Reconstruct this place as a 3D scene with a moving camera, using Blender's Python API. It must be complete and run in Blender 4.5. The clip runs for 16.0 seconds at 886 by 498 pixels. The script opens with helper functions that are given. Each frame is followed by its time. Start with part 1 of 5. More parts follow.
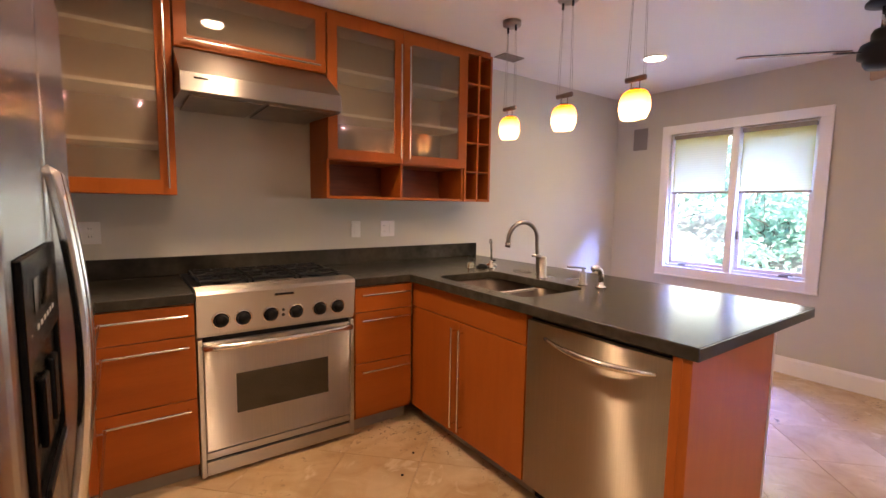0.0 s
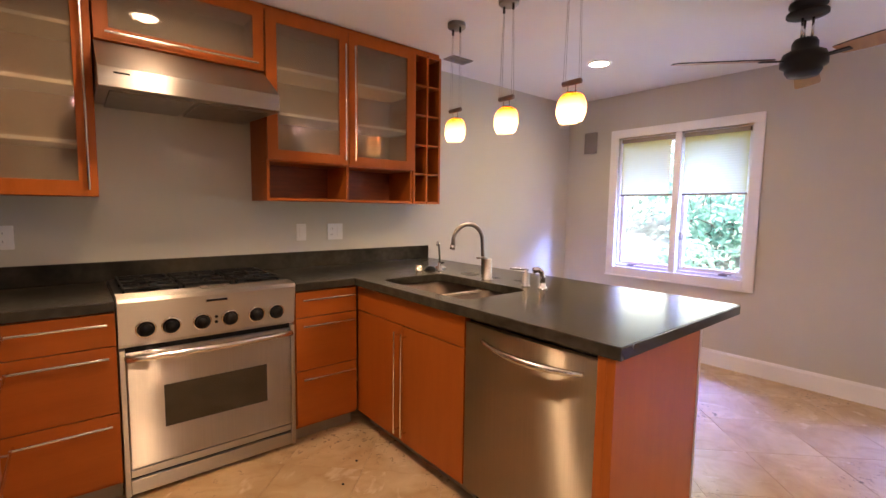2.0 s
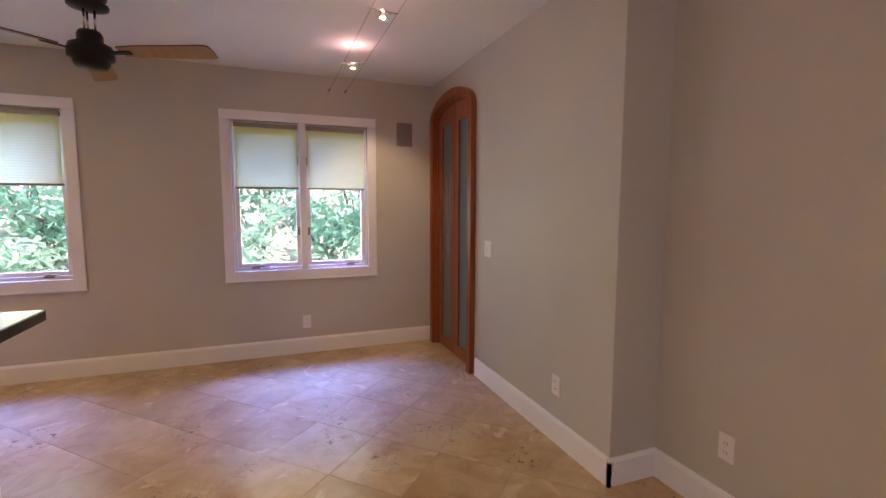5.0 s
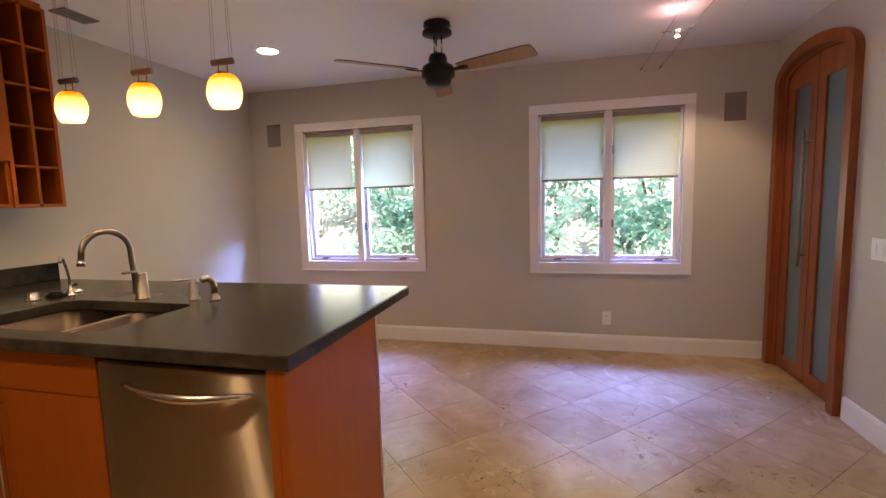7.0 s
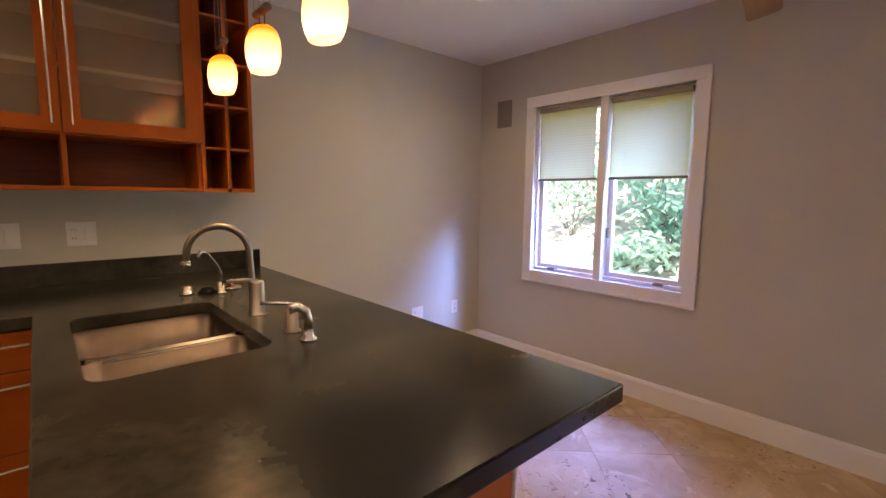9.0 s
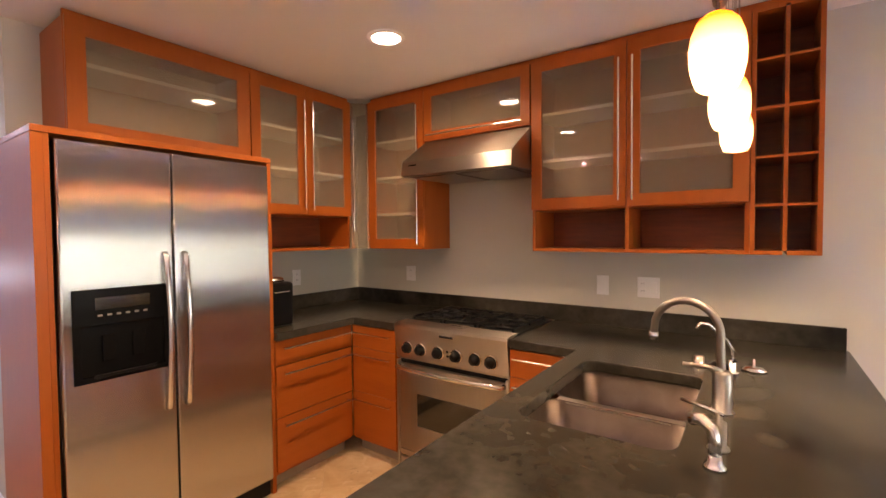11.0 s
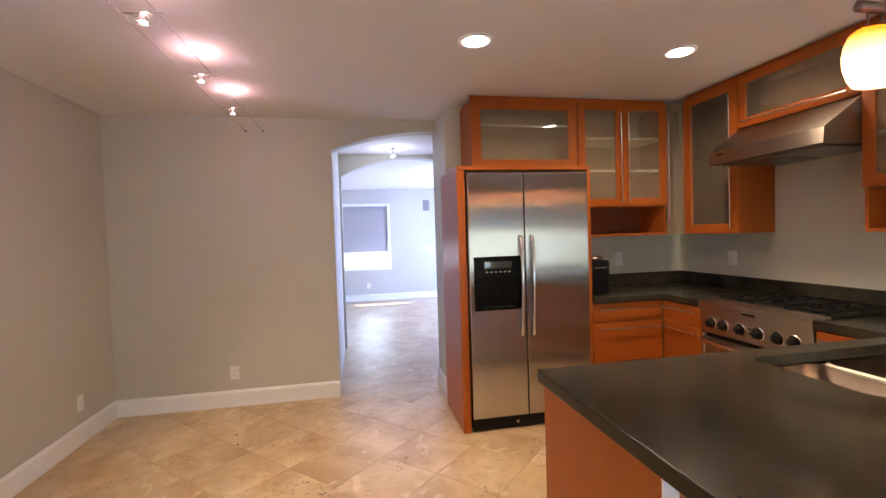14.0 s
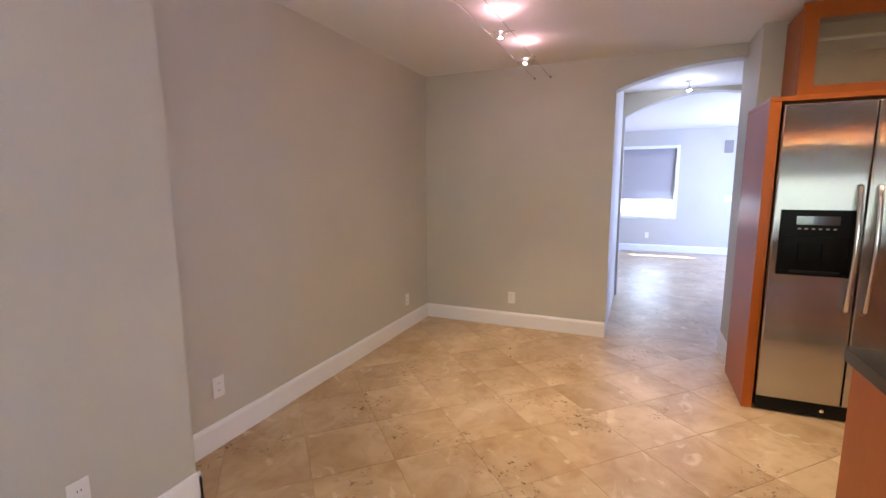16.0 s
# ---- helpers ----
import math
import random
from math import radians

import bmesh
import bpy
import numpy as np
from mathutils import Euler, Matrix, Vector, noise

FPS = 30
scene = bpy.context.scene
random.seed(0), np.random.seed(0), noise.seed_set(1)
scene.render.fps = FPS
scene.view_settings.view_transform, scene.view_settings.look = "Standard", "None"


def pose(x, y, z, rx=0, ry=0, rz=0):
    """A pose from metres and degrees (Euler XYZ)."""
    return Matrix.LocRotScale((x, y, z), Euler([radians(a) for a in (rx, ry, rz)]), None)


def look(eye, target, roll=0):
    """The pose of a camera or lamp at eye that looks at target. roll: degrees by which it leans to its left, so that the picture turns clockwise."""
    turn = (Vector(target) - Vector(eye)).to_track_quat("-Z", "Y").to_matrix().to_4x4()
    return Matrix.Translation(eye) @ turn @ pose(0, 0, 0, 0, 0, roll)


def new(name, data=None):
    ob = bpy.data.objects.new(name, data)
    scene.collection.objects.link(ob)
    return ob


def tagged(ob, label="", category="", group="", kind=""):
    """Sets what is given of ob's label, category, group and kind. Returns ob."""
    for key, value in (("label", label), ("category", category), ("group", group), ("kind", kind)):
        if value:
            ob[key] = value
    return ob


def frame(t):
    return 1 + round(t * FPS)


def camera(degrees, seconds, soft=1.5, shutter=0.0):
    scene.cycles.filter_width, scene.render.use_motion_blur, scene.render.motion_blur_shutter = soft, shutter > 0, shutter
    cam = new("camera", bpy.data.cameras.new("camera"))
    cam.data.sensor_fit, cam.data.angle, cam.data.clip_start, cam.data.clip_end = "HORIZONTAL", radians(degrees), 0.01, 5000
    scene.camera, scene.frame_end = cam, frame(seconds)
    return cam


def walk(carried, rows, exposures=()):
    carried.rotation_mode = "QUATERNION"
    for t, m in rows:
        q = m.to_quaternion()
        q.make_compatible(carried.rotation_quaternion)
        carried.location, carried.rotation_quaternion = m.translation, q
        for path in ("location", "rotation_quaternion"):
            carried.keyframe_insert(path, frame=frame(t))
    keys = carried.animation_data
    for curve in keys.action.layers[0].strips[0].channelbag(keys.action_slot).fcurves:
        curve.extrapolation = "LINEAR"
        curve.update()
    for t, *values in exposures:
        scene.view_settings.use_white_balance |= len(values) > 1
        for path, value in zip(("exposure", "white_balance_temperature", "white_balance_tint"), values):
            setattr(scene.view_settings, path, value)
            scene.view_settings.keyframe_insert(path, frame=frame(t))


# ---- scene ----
cam = camera(89.3, 16.0)
PATH = [
    (0, (0.402, 0.171, 1.331), (1.559, 1.79, 1.136), 0.9),
    (0.5, (0.455, 0.153, 1.328), (1.507, 1.842, 1.134), 0.5),
    (1, (0.469, 0.143, 1.327), (1.484, 1.856, 1.137), 0.5),
    (1.5, (0.486, 0.135, 1.326), (1.519, 1.838, 1.142), 0.5),
    (2, (0.525, 0.111, 1.328), (1.796, 1.645, 1.148), 0.8),
    (2.5, (0.555, 0.078, 1.334), (2.107, 1.327, 1.157), 0.8),
    (3, (0.586, 0.05, 1.332), (2.361, 0.954, 1.155), 1.0),
    (3.5, (0.609, 0.023, 1.321), (2.542, 0.508, 1.147), 0.8),
    (4, (0.604, -0.034, 1.328), (2.596, -0.031, 1.145), 0.8),
    (4.2, (0.602, -0.058, 1.332), (2.585, -0.240, 1.149), 0.9),
    (4.7, (0.598, -0.080, 1.334), (2.514, -0.652, 1.146), 0.5),
    (5.25, (0.603, -0.085, 1.337), (2.456, -0.834, 1.142), 0.0),
    (5.8, (0.613, -0.062, 1.340), (2.540, -0.594, 1.138), -0.6),
    (6.3, (0.625, -0.03, 1.342), (2.612, -0.121, 1.135), -1.1),
    (6.5, (0.638, -0.011, 1.339), (2.625, 0.079, 1.135), -1.4),
    (7, (0.737, 0.062, 1.329), (2.663, 0.56, 1.119), -1.6),
    (7.5, (1.004, 0.171, 1.342), (2.907, 0.753, 1.145), -0.5),
    (8, (1.277, 0.218, 1.339), (3.152, 0.882, 1.131), -0.4),
    (8.5, (1.58, 0.22, 1.35), (3.238, 1.317, 1.133), 1.0),
    (9, (1.828, 0.322, 1.351), (3.162, 1.794, 1.117), 0.6),
    (9.2, (1.915, 0.366, 1.374), (3.054, 1.996, 1.153), 0.1),
    (9.5, (2.034, 0.418, 1.409), (2.815, 2.252, 1.257), -0.8),
    (9.8, (2.125, 0.430, 1.424), (2.396, 2.408, 1.311), -0.9),
    (10, (2.18, 0.432, 1.438), (2.1, 2.427, 1.338), -0.3),
    (10.2, (2.236, 0.408, 1.446), (1.836, 2.366, 1.353), -0.2),
    (12.3, (2.929, 0.332, 1.468), (1.527, 1.757, 1.419), -1.0),
    (12.5, (2.99, 0.297, 1.460), (1.584, 1.717, 1.410), -1.0),
    (13, (3.143, 0.19, 1.447), (1.585, 1.442, 1.386), -1.1),
    (13.5, (3.248, 0.127, 1.459), (1.461, 1.022, 1.381), -1.6),
    (14, (3.317, 0.155, 1.413), (1.354, 0.535, 1.351), -1.8),
    (14.5, (3.369, 0.223, 1.413), (1.375, 0.119, 1.302), -1.0),
    (15, (3.425, 0.184, 1.401), (1.477, -0.232, 1.213), -1.2),
    (15.5, (3.442, 0.207, 1.401), (1.563, -0.436, 1.166), -0.7),
    (16, (3.464, 0.186, 1.402), (1.646, -0.599, 1.116), -0.2),
]
walk(cam, [(t, look(eye, target, roll)) for t, eye, target, roll in PATH],
     [(0, 2.3, 6800, 20), (1.5, 2.5, 6800, 20), (2.5, 1.95, 6900, 16), (3.5, 1.65, 7300, 15), (8.5, 1.55, 7700, 15), (9.5, 1.5, 7500, 18), (10, 2.15, 7500, 26),
      (12.4, 2.65, 6400, 16), (13.2, 2.6, 6350, 13), (13.6, 2.35, 6300, 11), (14, 2.2, 6300, 11), (14.5, 2.15, 6200, 11), (16, 2.2, 6200, 10)])

# ---- world, sun, exposure ----
world = bpy.data.worlds.new("world")
scene.world = world
world.use_nodes = True
wn = world.node_tree.nodes
sky = wn.new("ShaderNodeTexSky")
sky.sky_type, sky.sun_disc = "NISHITA", False
sky.sun_elevation, sky.sun_rotation = radians(51), radians(240)
wn["Background"].inputs["Strength"].default_value = 0.15
world.node_tree.links.new(sky.outputs[0], wn["Background"].inputs["Color"])


def lamp(name, kind, m, power, color, **settings):
    data = bpy.data.lights.new(name, kind)
    data.energy, data.color = power, color
    for key, value in settings.items():
        if key == "size":
            data.size = value
        elif key == "size_y":
            data.size_y = value
        elif key == "shape":
            data.shape = value
        elif key == "radius":
            data.shadow_soft_size = value
        elif key == "spot":
            data.spot_size, data.spot_blend = radians(value), 0.6
        elif key == "angle":
            data.angle = radians(value)
        elif key == "spread":
            data.spread = radians(value)
    ob = new(name, data)
    ob.matrix_world = m
    return ob


WARM, DAY = (1.0, 0.71, 0.43), (0.62, 0.76, 1.0)
lamp("sun", "SUN", look((-14, -8, 20), (0, 0, 0)), 5.0, (1.0, 0.97, 0.92), angle=0.5)
for cx, cy, p in ((0.924, 0.835, 1.9), (0.924, 2.10, 2.6), (3.745, 2.125, 1.6)):
    lamp("can_light", "AREA", pose(cx, cy, 2.452), p, WARM, shape="DISK", size=0.13, spread=150)
for py in (2.292, 1.861, 1.437):
    lamp("pendant_bulb", "POINT", pose(2.417, py, 1.79), 2.4, (1.0, 0.72, 0.42), radius=0.025)
for wy in (1.9275, -0.3425):
    lamp("window_sky", "AREA", look((5.60, wy, 2.30), (4.77, wy, 1.15)), 18, (0.13, 0.23, 1.0), shape="RECTANGLE", size=1.6, size_y=0.45, spread=60)
    lamp("window_glow", "AREA", pose(4.90, wy, 1.17, 0, 90, 0), 3.4, (0.88, 0.95, 0.86), shape="RECTANGLE", size=0.7, size_y=1.1)
lamp("window_sky", "AREA", look((5.30, 1.10, 2.10), (4.35, 3.0, 0.5)), 9, (0.22, 0.36, 1.0), shape="RECTANGLE", size=0.8, size_y=0.4, spread=40)
for hx, aim in ((-0.04, (0.15, -0.5, 0)), (0.61, (0.2, -0.2, 0)), (1.30, (1.3, 0.2, 0)), (2.98, (2.3, 0.83, 0.5)), (3.90, (4.77, -1.05, 1.1))):
    lamp("halogen", "POINT", pose(hx, -0.65, 2.372), 0.42, (1.0, 0.54, 0.58), radius=0.02)
    lamp("halogen_beam", "SPOT", look((hx, -0.65, 2.27), aim), 8.5, (1.0, 0.74, 0.50), radius=0.02, spot=70)
lamp("hall_spot", "POINT", pose(-2.05, 0.62, 2.30), 1.0, (0.80, 0.86, 1.0), radius=0.03)
lamp("living_sky", "AREA", pose(-6.86, 0.75, 1.0, 0, -90, 0), 6, DAY, shape="RECTANGLE", size=0.5, size_y=1.2)
lamp("living_sky", "AREA", pose(-4.6, 3.05, 1.2, -90, 0, 0), 50, (0.34, 0.46, 1.0), shape="RECTANGLE", size=2.6, size_y=2.0)


# ---- materials ----
def material(name, color, rough=0.5, metal=0.0, color2=None, scale=8.0, stretch=(1, 1, 1), bump=0.0, bump_scale=60.0, detail=6.0,
             contrast=(0.3, 0.7), rough2=None, coat=0.0, fine=None, random_value=0.0, spec=0.5, transmission=0.0, aniso=0.0, turn=0.0):
    m = bpy.data.materials.new(name)
    m.use_nodes = True
    n, l = m.node_tree.nodes, m.node_tree.links
    b = n["Principled BSDF"]
    b.inputs["Base Color"].default_value = (*color, 1)
    b.inputs["Roughness"].default_value, b.inputs["Metallic"].default_value = rough, metal
    b.inputs["Specular IOR Level"].default_value = spec
    b.inputs["Coat Weight"].default_value, b.inputs["Coat Roughness"].default_value = coat, 0.05
    b.inputs["Transmission Weight"].default_value = transmission
    b.inputs["Anisotropic"].default_value, b.inputs["Anisotropic Rotation"].default_value = aniso, turn
    if aniso:
        tg = n.new("ShaderNodeTangent")
        tg.direction_type, tg.axis = "RADIAL", "X"
        l.new(tg.outputs[0], b.inputs["Tangent"])
    tc, mp = n.new("ShaderNodeTexCoord"), n.new("ShaderNodeMapping")
    mp.inputs["Scale"].default_value = stretch
    l.new(tc.outputs["Object"], mp.inputs["Vector"])
    if color2:
        no, ra = n.new("ShaderNodeTexNoise"), n.new("ShaderNodeValToRGB")
        no.inputs["Scale"].default_value, no.inputs["Detail"].default_value = scale, detail
        no.inputs["Distortion"].default_value = 0.4
        l.new(mp.outputs[0], no.inputs["Vector"])
        ra.color_ramp.elements[0].position, ra.color_ramp.elements[1].position = contrast
        ra.color_ramp.elements[0].color, ra.color_ramp.elements[1].color = (*color, 1), (*color2, 1)
        l.new(no.outputs["Fac"], ra.inputs["Fac"])
        out = ra.outputs["Color"]
        if fine:
            f, mx = n.new("ShaderNodeTexNoise"), n.new("ShaderNodeMix")
            fr = n.new("ShaderNodeMapRange")
            f.inputs["Scale"].default_value, f.inputs["Detail"].default_value = fine[0], 8
            l.new(mp.outputs[0], f.inputs["Vector"])
            fr.inputs["From Min"].default_value, fr.inputs["From Max"].default_value = 0.35, 0.65
            fr.inputs["To Min"].default_value, fr.inputs["To Max"].default_value = 1 - fine[1], 1.0
            l.new(f.outputs["Fac"], fr.inputs["Value"])
            mx.data_type, mx.blend_type = "RGBA", "MULTIPLY"
            mx.inputs["Factor"].default_value = 1
            l.new(out, mx.inputs["A"])
            l.new(fr.outputs[0], mx.inputs["B"])
            out = mx.outputs["Result"]
        if random_value:
            oi, hs, mr = n.new("ShaderNodeObjectInfo"), n.new("ShaderNodeHueSaturation"), n.new("ShaderNodeMapRange")
            mr.inputs["To Min"].default_value, mr.inputs["To Max"].default_value = 1 - random_value, 1 + random_value
            l.new(oi.outputs["Random"], mr.inputs["Value"])
            l.new(mr.outputs[0], hs.inputs["Value"])
            l.new(out, hs.inputs["Color"])
            out = hs.outputs["Color"]
        l.new(out, b.inputs["Base Color"])
        if rough2 is not None:
            rr = n.new("ShaderNodeMapRange")
            rr.inputs["From Min"].default_value, rr.inputs["From Max"].default_value = contrast
            rr.inputs["To Min"].default_value, rr.inputs["To Max"].default_value = rough, rough2
            l.new(no.outputs["Fac"], rr.inputs["Value"])
            l.new(rr.outputs[0], b.inputs["Roughness"])
    if bump:
        bn, bu = n.new("ShaderNodeTexNoise"), n.new("ShaderNodeBump")
        bn.inputs["Scale"].default_value, bn.inputs["Detail"].default_value = bump_scale, 4
        l.new(mp.outputs[0], bn.inputs["Vector"])
        bu.inputs["Strength"].default_value, bu.inputs["Distance"].default_value = bump, 0.002
        l.new(bn.outputs["Fac"], bu.inputs["Height"])
        l.new(bu.outputs[0], b.inputs["Normal"])
    return m


def glowing(name, color, strength):
    m = bpy.data.materials.new(name)
    m.use_nodes = True
    b = m.node_tree.nodes["Principled BSDF"]
    b.inputs["Base Color"].default_value = (0.8, 0.8, 0.8, 1)
    b.inputs["Emission Color"].default_value, b.inputs["Emission Strength"].default_value = (*color, 1), strength
    return m


def translucent(name, color, through_share, gloss=0.0, rough=0.3):
    """Diffuse and translucent together, with a little gloss."""
    m = bpy.data.materials.new(name)
    m.use_nodes = True
    n, l = m.node_tree.nodes, m.node_tree.links
    d, t, g = n.new("ShaderNodeBsdfDiffuse"), n.new("ShaderNodeBsdfTranslucent"), n.new("ShaderNodeBsdfGlossy")
    d.inputs["Color"].default_value = t.inputs["Color"].default_value = (*color, 1)
    g.inputs["Roughness"].default_value = rough
    m1, m2 = n.new("ShaderNodeMixShader"), n.new("ShaderNodeMixShader")
    m1.inputs[0].default_value, m2.inputs[0].default_value = through_share, gloss
    l.new(d.outputs[0], m1.inputs[1])
    l.new(t.outputs[0], m1.inputs[2])
    l.new(m1.outputs[0], m2.inputs[1])
    l.new(g.outputs[0], m2.inputs[2])
    l.new(m2.outputs[0], n["Material Output"].inputs["Surface"])
    return m


def brushed(name, color, rough, spread, turn=0.0, wave=0.0):
    """Brushed sheet metal: reflections drawn out across the brushing; turn 0 draws them out level, 0.25 upright."""
    m = bpy.data.materials.new(name)
    m.use_nodes = True
    n, l = m.node_tree.nodes, m.node_tree.links
    g, tg, tc = n.new("ShaderNodeBsdfAnisotropic"), n.new("ShaderNodeTangent"), n.new("ShaderNodeTexCoord")
    tg.direction_type, tg.axis = "RADIAL", "X"
    g.inputs["Roughness"].default_value, g.inputs["Anisotropy"].default_value, g.inputs["Rotation"].default_value = rough, spread, turn
    l.new(tg.outputs[0], g.inputs["Tangent"])
    mp, no, ra = n.new("ShaderNodeMapping"), n.new("ShaderNodeTexNoise"), n.new("ShaderNodeValToRGB")
    mp.inputs["Scale"].default_value = (0.5, 0.5, 60) if turn == 0.0 else (60, 60, 0.5)
    no.inputs["Scale"].default_value, no.inputs["Detail"].default_value = 6.0, 4
    l.new(tc.outputs["Object"], mp.inputs["Vector"])
    l.new(mp.outputs[0], no.inputs["Vector"])
    l.new(no.outputs["Fac"], ra.inputs["Fac"])
    ra.color_ramp.elements[0].position, ra.color_ramp.elements[1].position = 0.35, 0.65
    ra.color_ramp.elements[0].color, ra.color_ramp.elements[1].color = (*[c * 0.96 for c in color], 1), (*[c * 1.04 for c in color], 1)
    l.new(ra.outputs["Color"], g.inputs["Color"])
    if wave:
        wn2, bu = n.new("ShaderNodeTexNoise"), n.new("ShaderNodeBump")
        wn2.inputs["Scale"].default_value, wn2.inputs["Detail"].default_value = 3.0, 1
        l.new(tc.outputs["Object"], wn2.inputs["Vector"])
        bu.inputs["Strength"].default_value, bu.inputs["Distance"].default_value = wave, 0.004
        l.new(wn2.outputs["Fac"], bu.inputs["Height"])
        l.new(bu.outputs[0], g.inputs["Normal"])
    l.new(g.outputs[0], n["Material Output"].inputs["Surface"])
    return m


def frosted(name):
    """Etched cabinet glass: a pale scattering body under a smooth shiny face."""
    m = bpy.data.materials.new(name)
    m.use_nodes = True
    n, l = m.node_tree.nodes, m.node_tree.links
    d, r, g = n.new("ShaderNodeBsdfDiffuse"), n.new("ShaderNodeBsdfRefraction"), n.new("ShaderNodeBsdfGlossy")
    tr = n.new("ShaderNodeBsdfTranslucent")
    d.inputs["Color"].default_value = (0.50, 0.41, 0.31, 1)
    tr.inputs["Color"].default_value = (0.55, 0.52, 0.45, 1)
    r.inputs["Color"].default_value = (0.86, 0.80, 0.70, 1)
    r.inputs["Roughness"].default_value, r.inputs["IOR"].default_value = 0.09, 1.06
    g.inputs["Roughness"].default_value = 0.04
    m0, m1, m2, f = n.new("ShaderNodeMixShader"), n.new("ShaderNodeMixShader"), n.new("ShaderNodeMixShader"), n.new("ShaderNodeFresnel")
    m0.inputs[0].default_value, m1.inputs[0].default_value = 0.22, 0.75
    f.inputs["IOR"].default_value = 1.5
    l.new(d.outputs[0], m0.inputs[1])
    l.new(tr.outputs[0], m0.inputs[2])
    l.new(m0.outputs[0], m1.inputs[1])
    l.new(r.outputs[0], m1.inputs[2])
    l.new(f.outputs[0], m2.inputs[0])
    l.new(m1.outputs[0], m2.inputs[1])
    l.new(g.outputs[0], m2.inputs[2])
    l.new(m2.outputs[0], n["Material Output"].inputs["Surface"])
    return m


def amber_shade(name):
    """Amber glass with the bulb's glow put into its colour: amber at the shoulder, milky at the mouth."""
    m = translucent(name, (1.0, 0.45, 0.07), 0.75, 0.06, 0.1)
    n, l = m.node_tree.nodes, m.node_tree.links
    tc, sp, mr, ra = n.new("ShaderNodeTexCoord"), n.new("ShaderNodeSeparateXYZ"), n.new("ShaderNodeMapRange"), n.new("ShaderNodeValToRGB")
    l.new(tc.outputs["Object"], sp.inputs[0])
    mr.inputs["From Min"].default_value, mr.inputs["From Max"].default_value = 0.0, 0.14
    l.new(sp.outputs["Z"], mr.inputs["Value"])
    l.new(mr.outputs[0], ra.inputs["Fac"])
    # pale hot mouth and deep orange shoulder: glow of the bulb painted by height
    ra.color_ramp.elements[0].color, ra.color_ramp.elements[1].color = (0.52, 0.36, 0.22, 1), (0.30, 0.050, 0.003, 1)
    ra.color_ramp.elements[0].position, ra.color_ramp.elements[1].position = 0.2, 0.95
    for k in n:
        if k.type in ("BSDF_DIFFUSE", "BSDF_TRANSLUCENT"):
            l.new(ra.outputs["Color"], k.inputs["Color"])
    return m


PAINT = material("wall_paint", (0.54, 0.522, 0.45), 0.6, color2=(0.575, 0.557, 0.485), scale=1.3, bump=0.12, bump_scale=220)
CEILING = material("ceiling_paint", (0.77, 0.755, 0.725), 0.8, color2=(0.80, 0.785, 0.76), scale=1.1, bump=0.1, bump_scale=180)
WHITE = material("white_trim", (0.85, 0.85, 0.845), 0.4, color2=(0.88, 0.88, 0.875), scale=3, bump=0.05, bump_scale=90)
PLASTIC = material("white_plastic", (0.82, 0.81, 0.79), 0.35)
WOOD = material("cherry_upright", (0.365, 0.091, 0.0135), 0.36, color2=(0.395, 0.102, 0.0158), scale=3.2, stretch=(7, 7, 0.7), bump=0.03, bump_scale=40, fine=(14, 0.05), spec=0.24, random_value=0.04)
WOODH = material("cherry_level", (0.365, 0.091, 0.0135), 0.36, color2=(0.395, 0.102, 0.0158), scale=3.2, stretch=(0.7, 7, 7), bump=0.03, bump_scale=40, fine=(14, 0.05), spec=0.24, random_value=0.04)
# the same cherry for recesses, darkened so its colour carries the shade inside
SHADED_WOOD = material("cherry_inside_shaded", (0.17, 0.038, 0.008), 0.45, color2=(0.24, 0.058, 0.013), scale=3, stretch=(0.8, 6, 6), bump=0.05, fine=(10, 0.2))
DOORWOOD = material("door_wood", (0.26, 0.058, 0.012), 0.34, color2=(0.35, 0.088, 0.018), scale=3, stretch=(7, 7, 0.6), bump=0.06, bump_scale=35, fine=(10, 0.3), coat=0.2)
PALE_SHELF = material("pale_shelf", (0.80, 0.78, 0.70), 0.4)
STEEL = brushed("brushed_steel", (0.58, 0.52, 0.44), 0.36, 0.80, 0.25)
STEELH = material("brushed_steel_trim", (0.50, 0.46, 0.40), 0.38, 1.0, color2=(0.52, 0.48, 0.42), scale=2, stretch=(1, 1, 1), aniso=0.95)
STEELF = brushed("brushed_steel_doors", (0.54, 0.515, 0.485), 0.25, 0.80, 0.0, 0.3)
HOODSTEEL = material("hood_steel", (0.43, 0.39, 0.34), 0.29, 1.0, color2=(0.45, 0.41, 0.36), scale=2, aniso=0.92)
DISHSTEEL = brushed("dishwasher_steel", (0.54, 0.465, 0.36), 0.36, 0.80, 0.25)
# steel darkened in its colour for the dim bowls, against mirrored ceiling lights
SINKSTEEL_DIMMED = material("sink_steel_dimmed", (0.115, 0.088, 0.074), 0.31, 1.0, color2=(0.145, 0.115, 0.098), scale=14, rough2=0.42)
CHROME = material("satin_chrome", (0.72, 0.70, 0.67), 0.2, 1.0)
BRIGHT = material("polished_chrome", (0.88, 0.86, 0.83), 0.09, 1.0)
NICKEL = material("dull_nickel", (0.32, 0.29, 0.255), 0.33, 1.0, color2=(0.38, 0.35, 0.31), scale=20)
BLACK = material("black_plastic", (0.008, 0.008, 0.008), 0.32, spec=0.16)
DISPENSER = material("dispenser_plastic", (0.006, 0.006, 0.006), 0.25, spec=0.06)
IRON = material("cast_iron", (0.006, 0.006, 0.006), 0.5, spec=0.25, color2=(0.012, 0.012, 0.012), scale=40, bump=0.2, bump_scale=150)
DARKGLASS = material("oven_glass", (0.02, 0.016, 0.010), 0.08, coat=0.6)
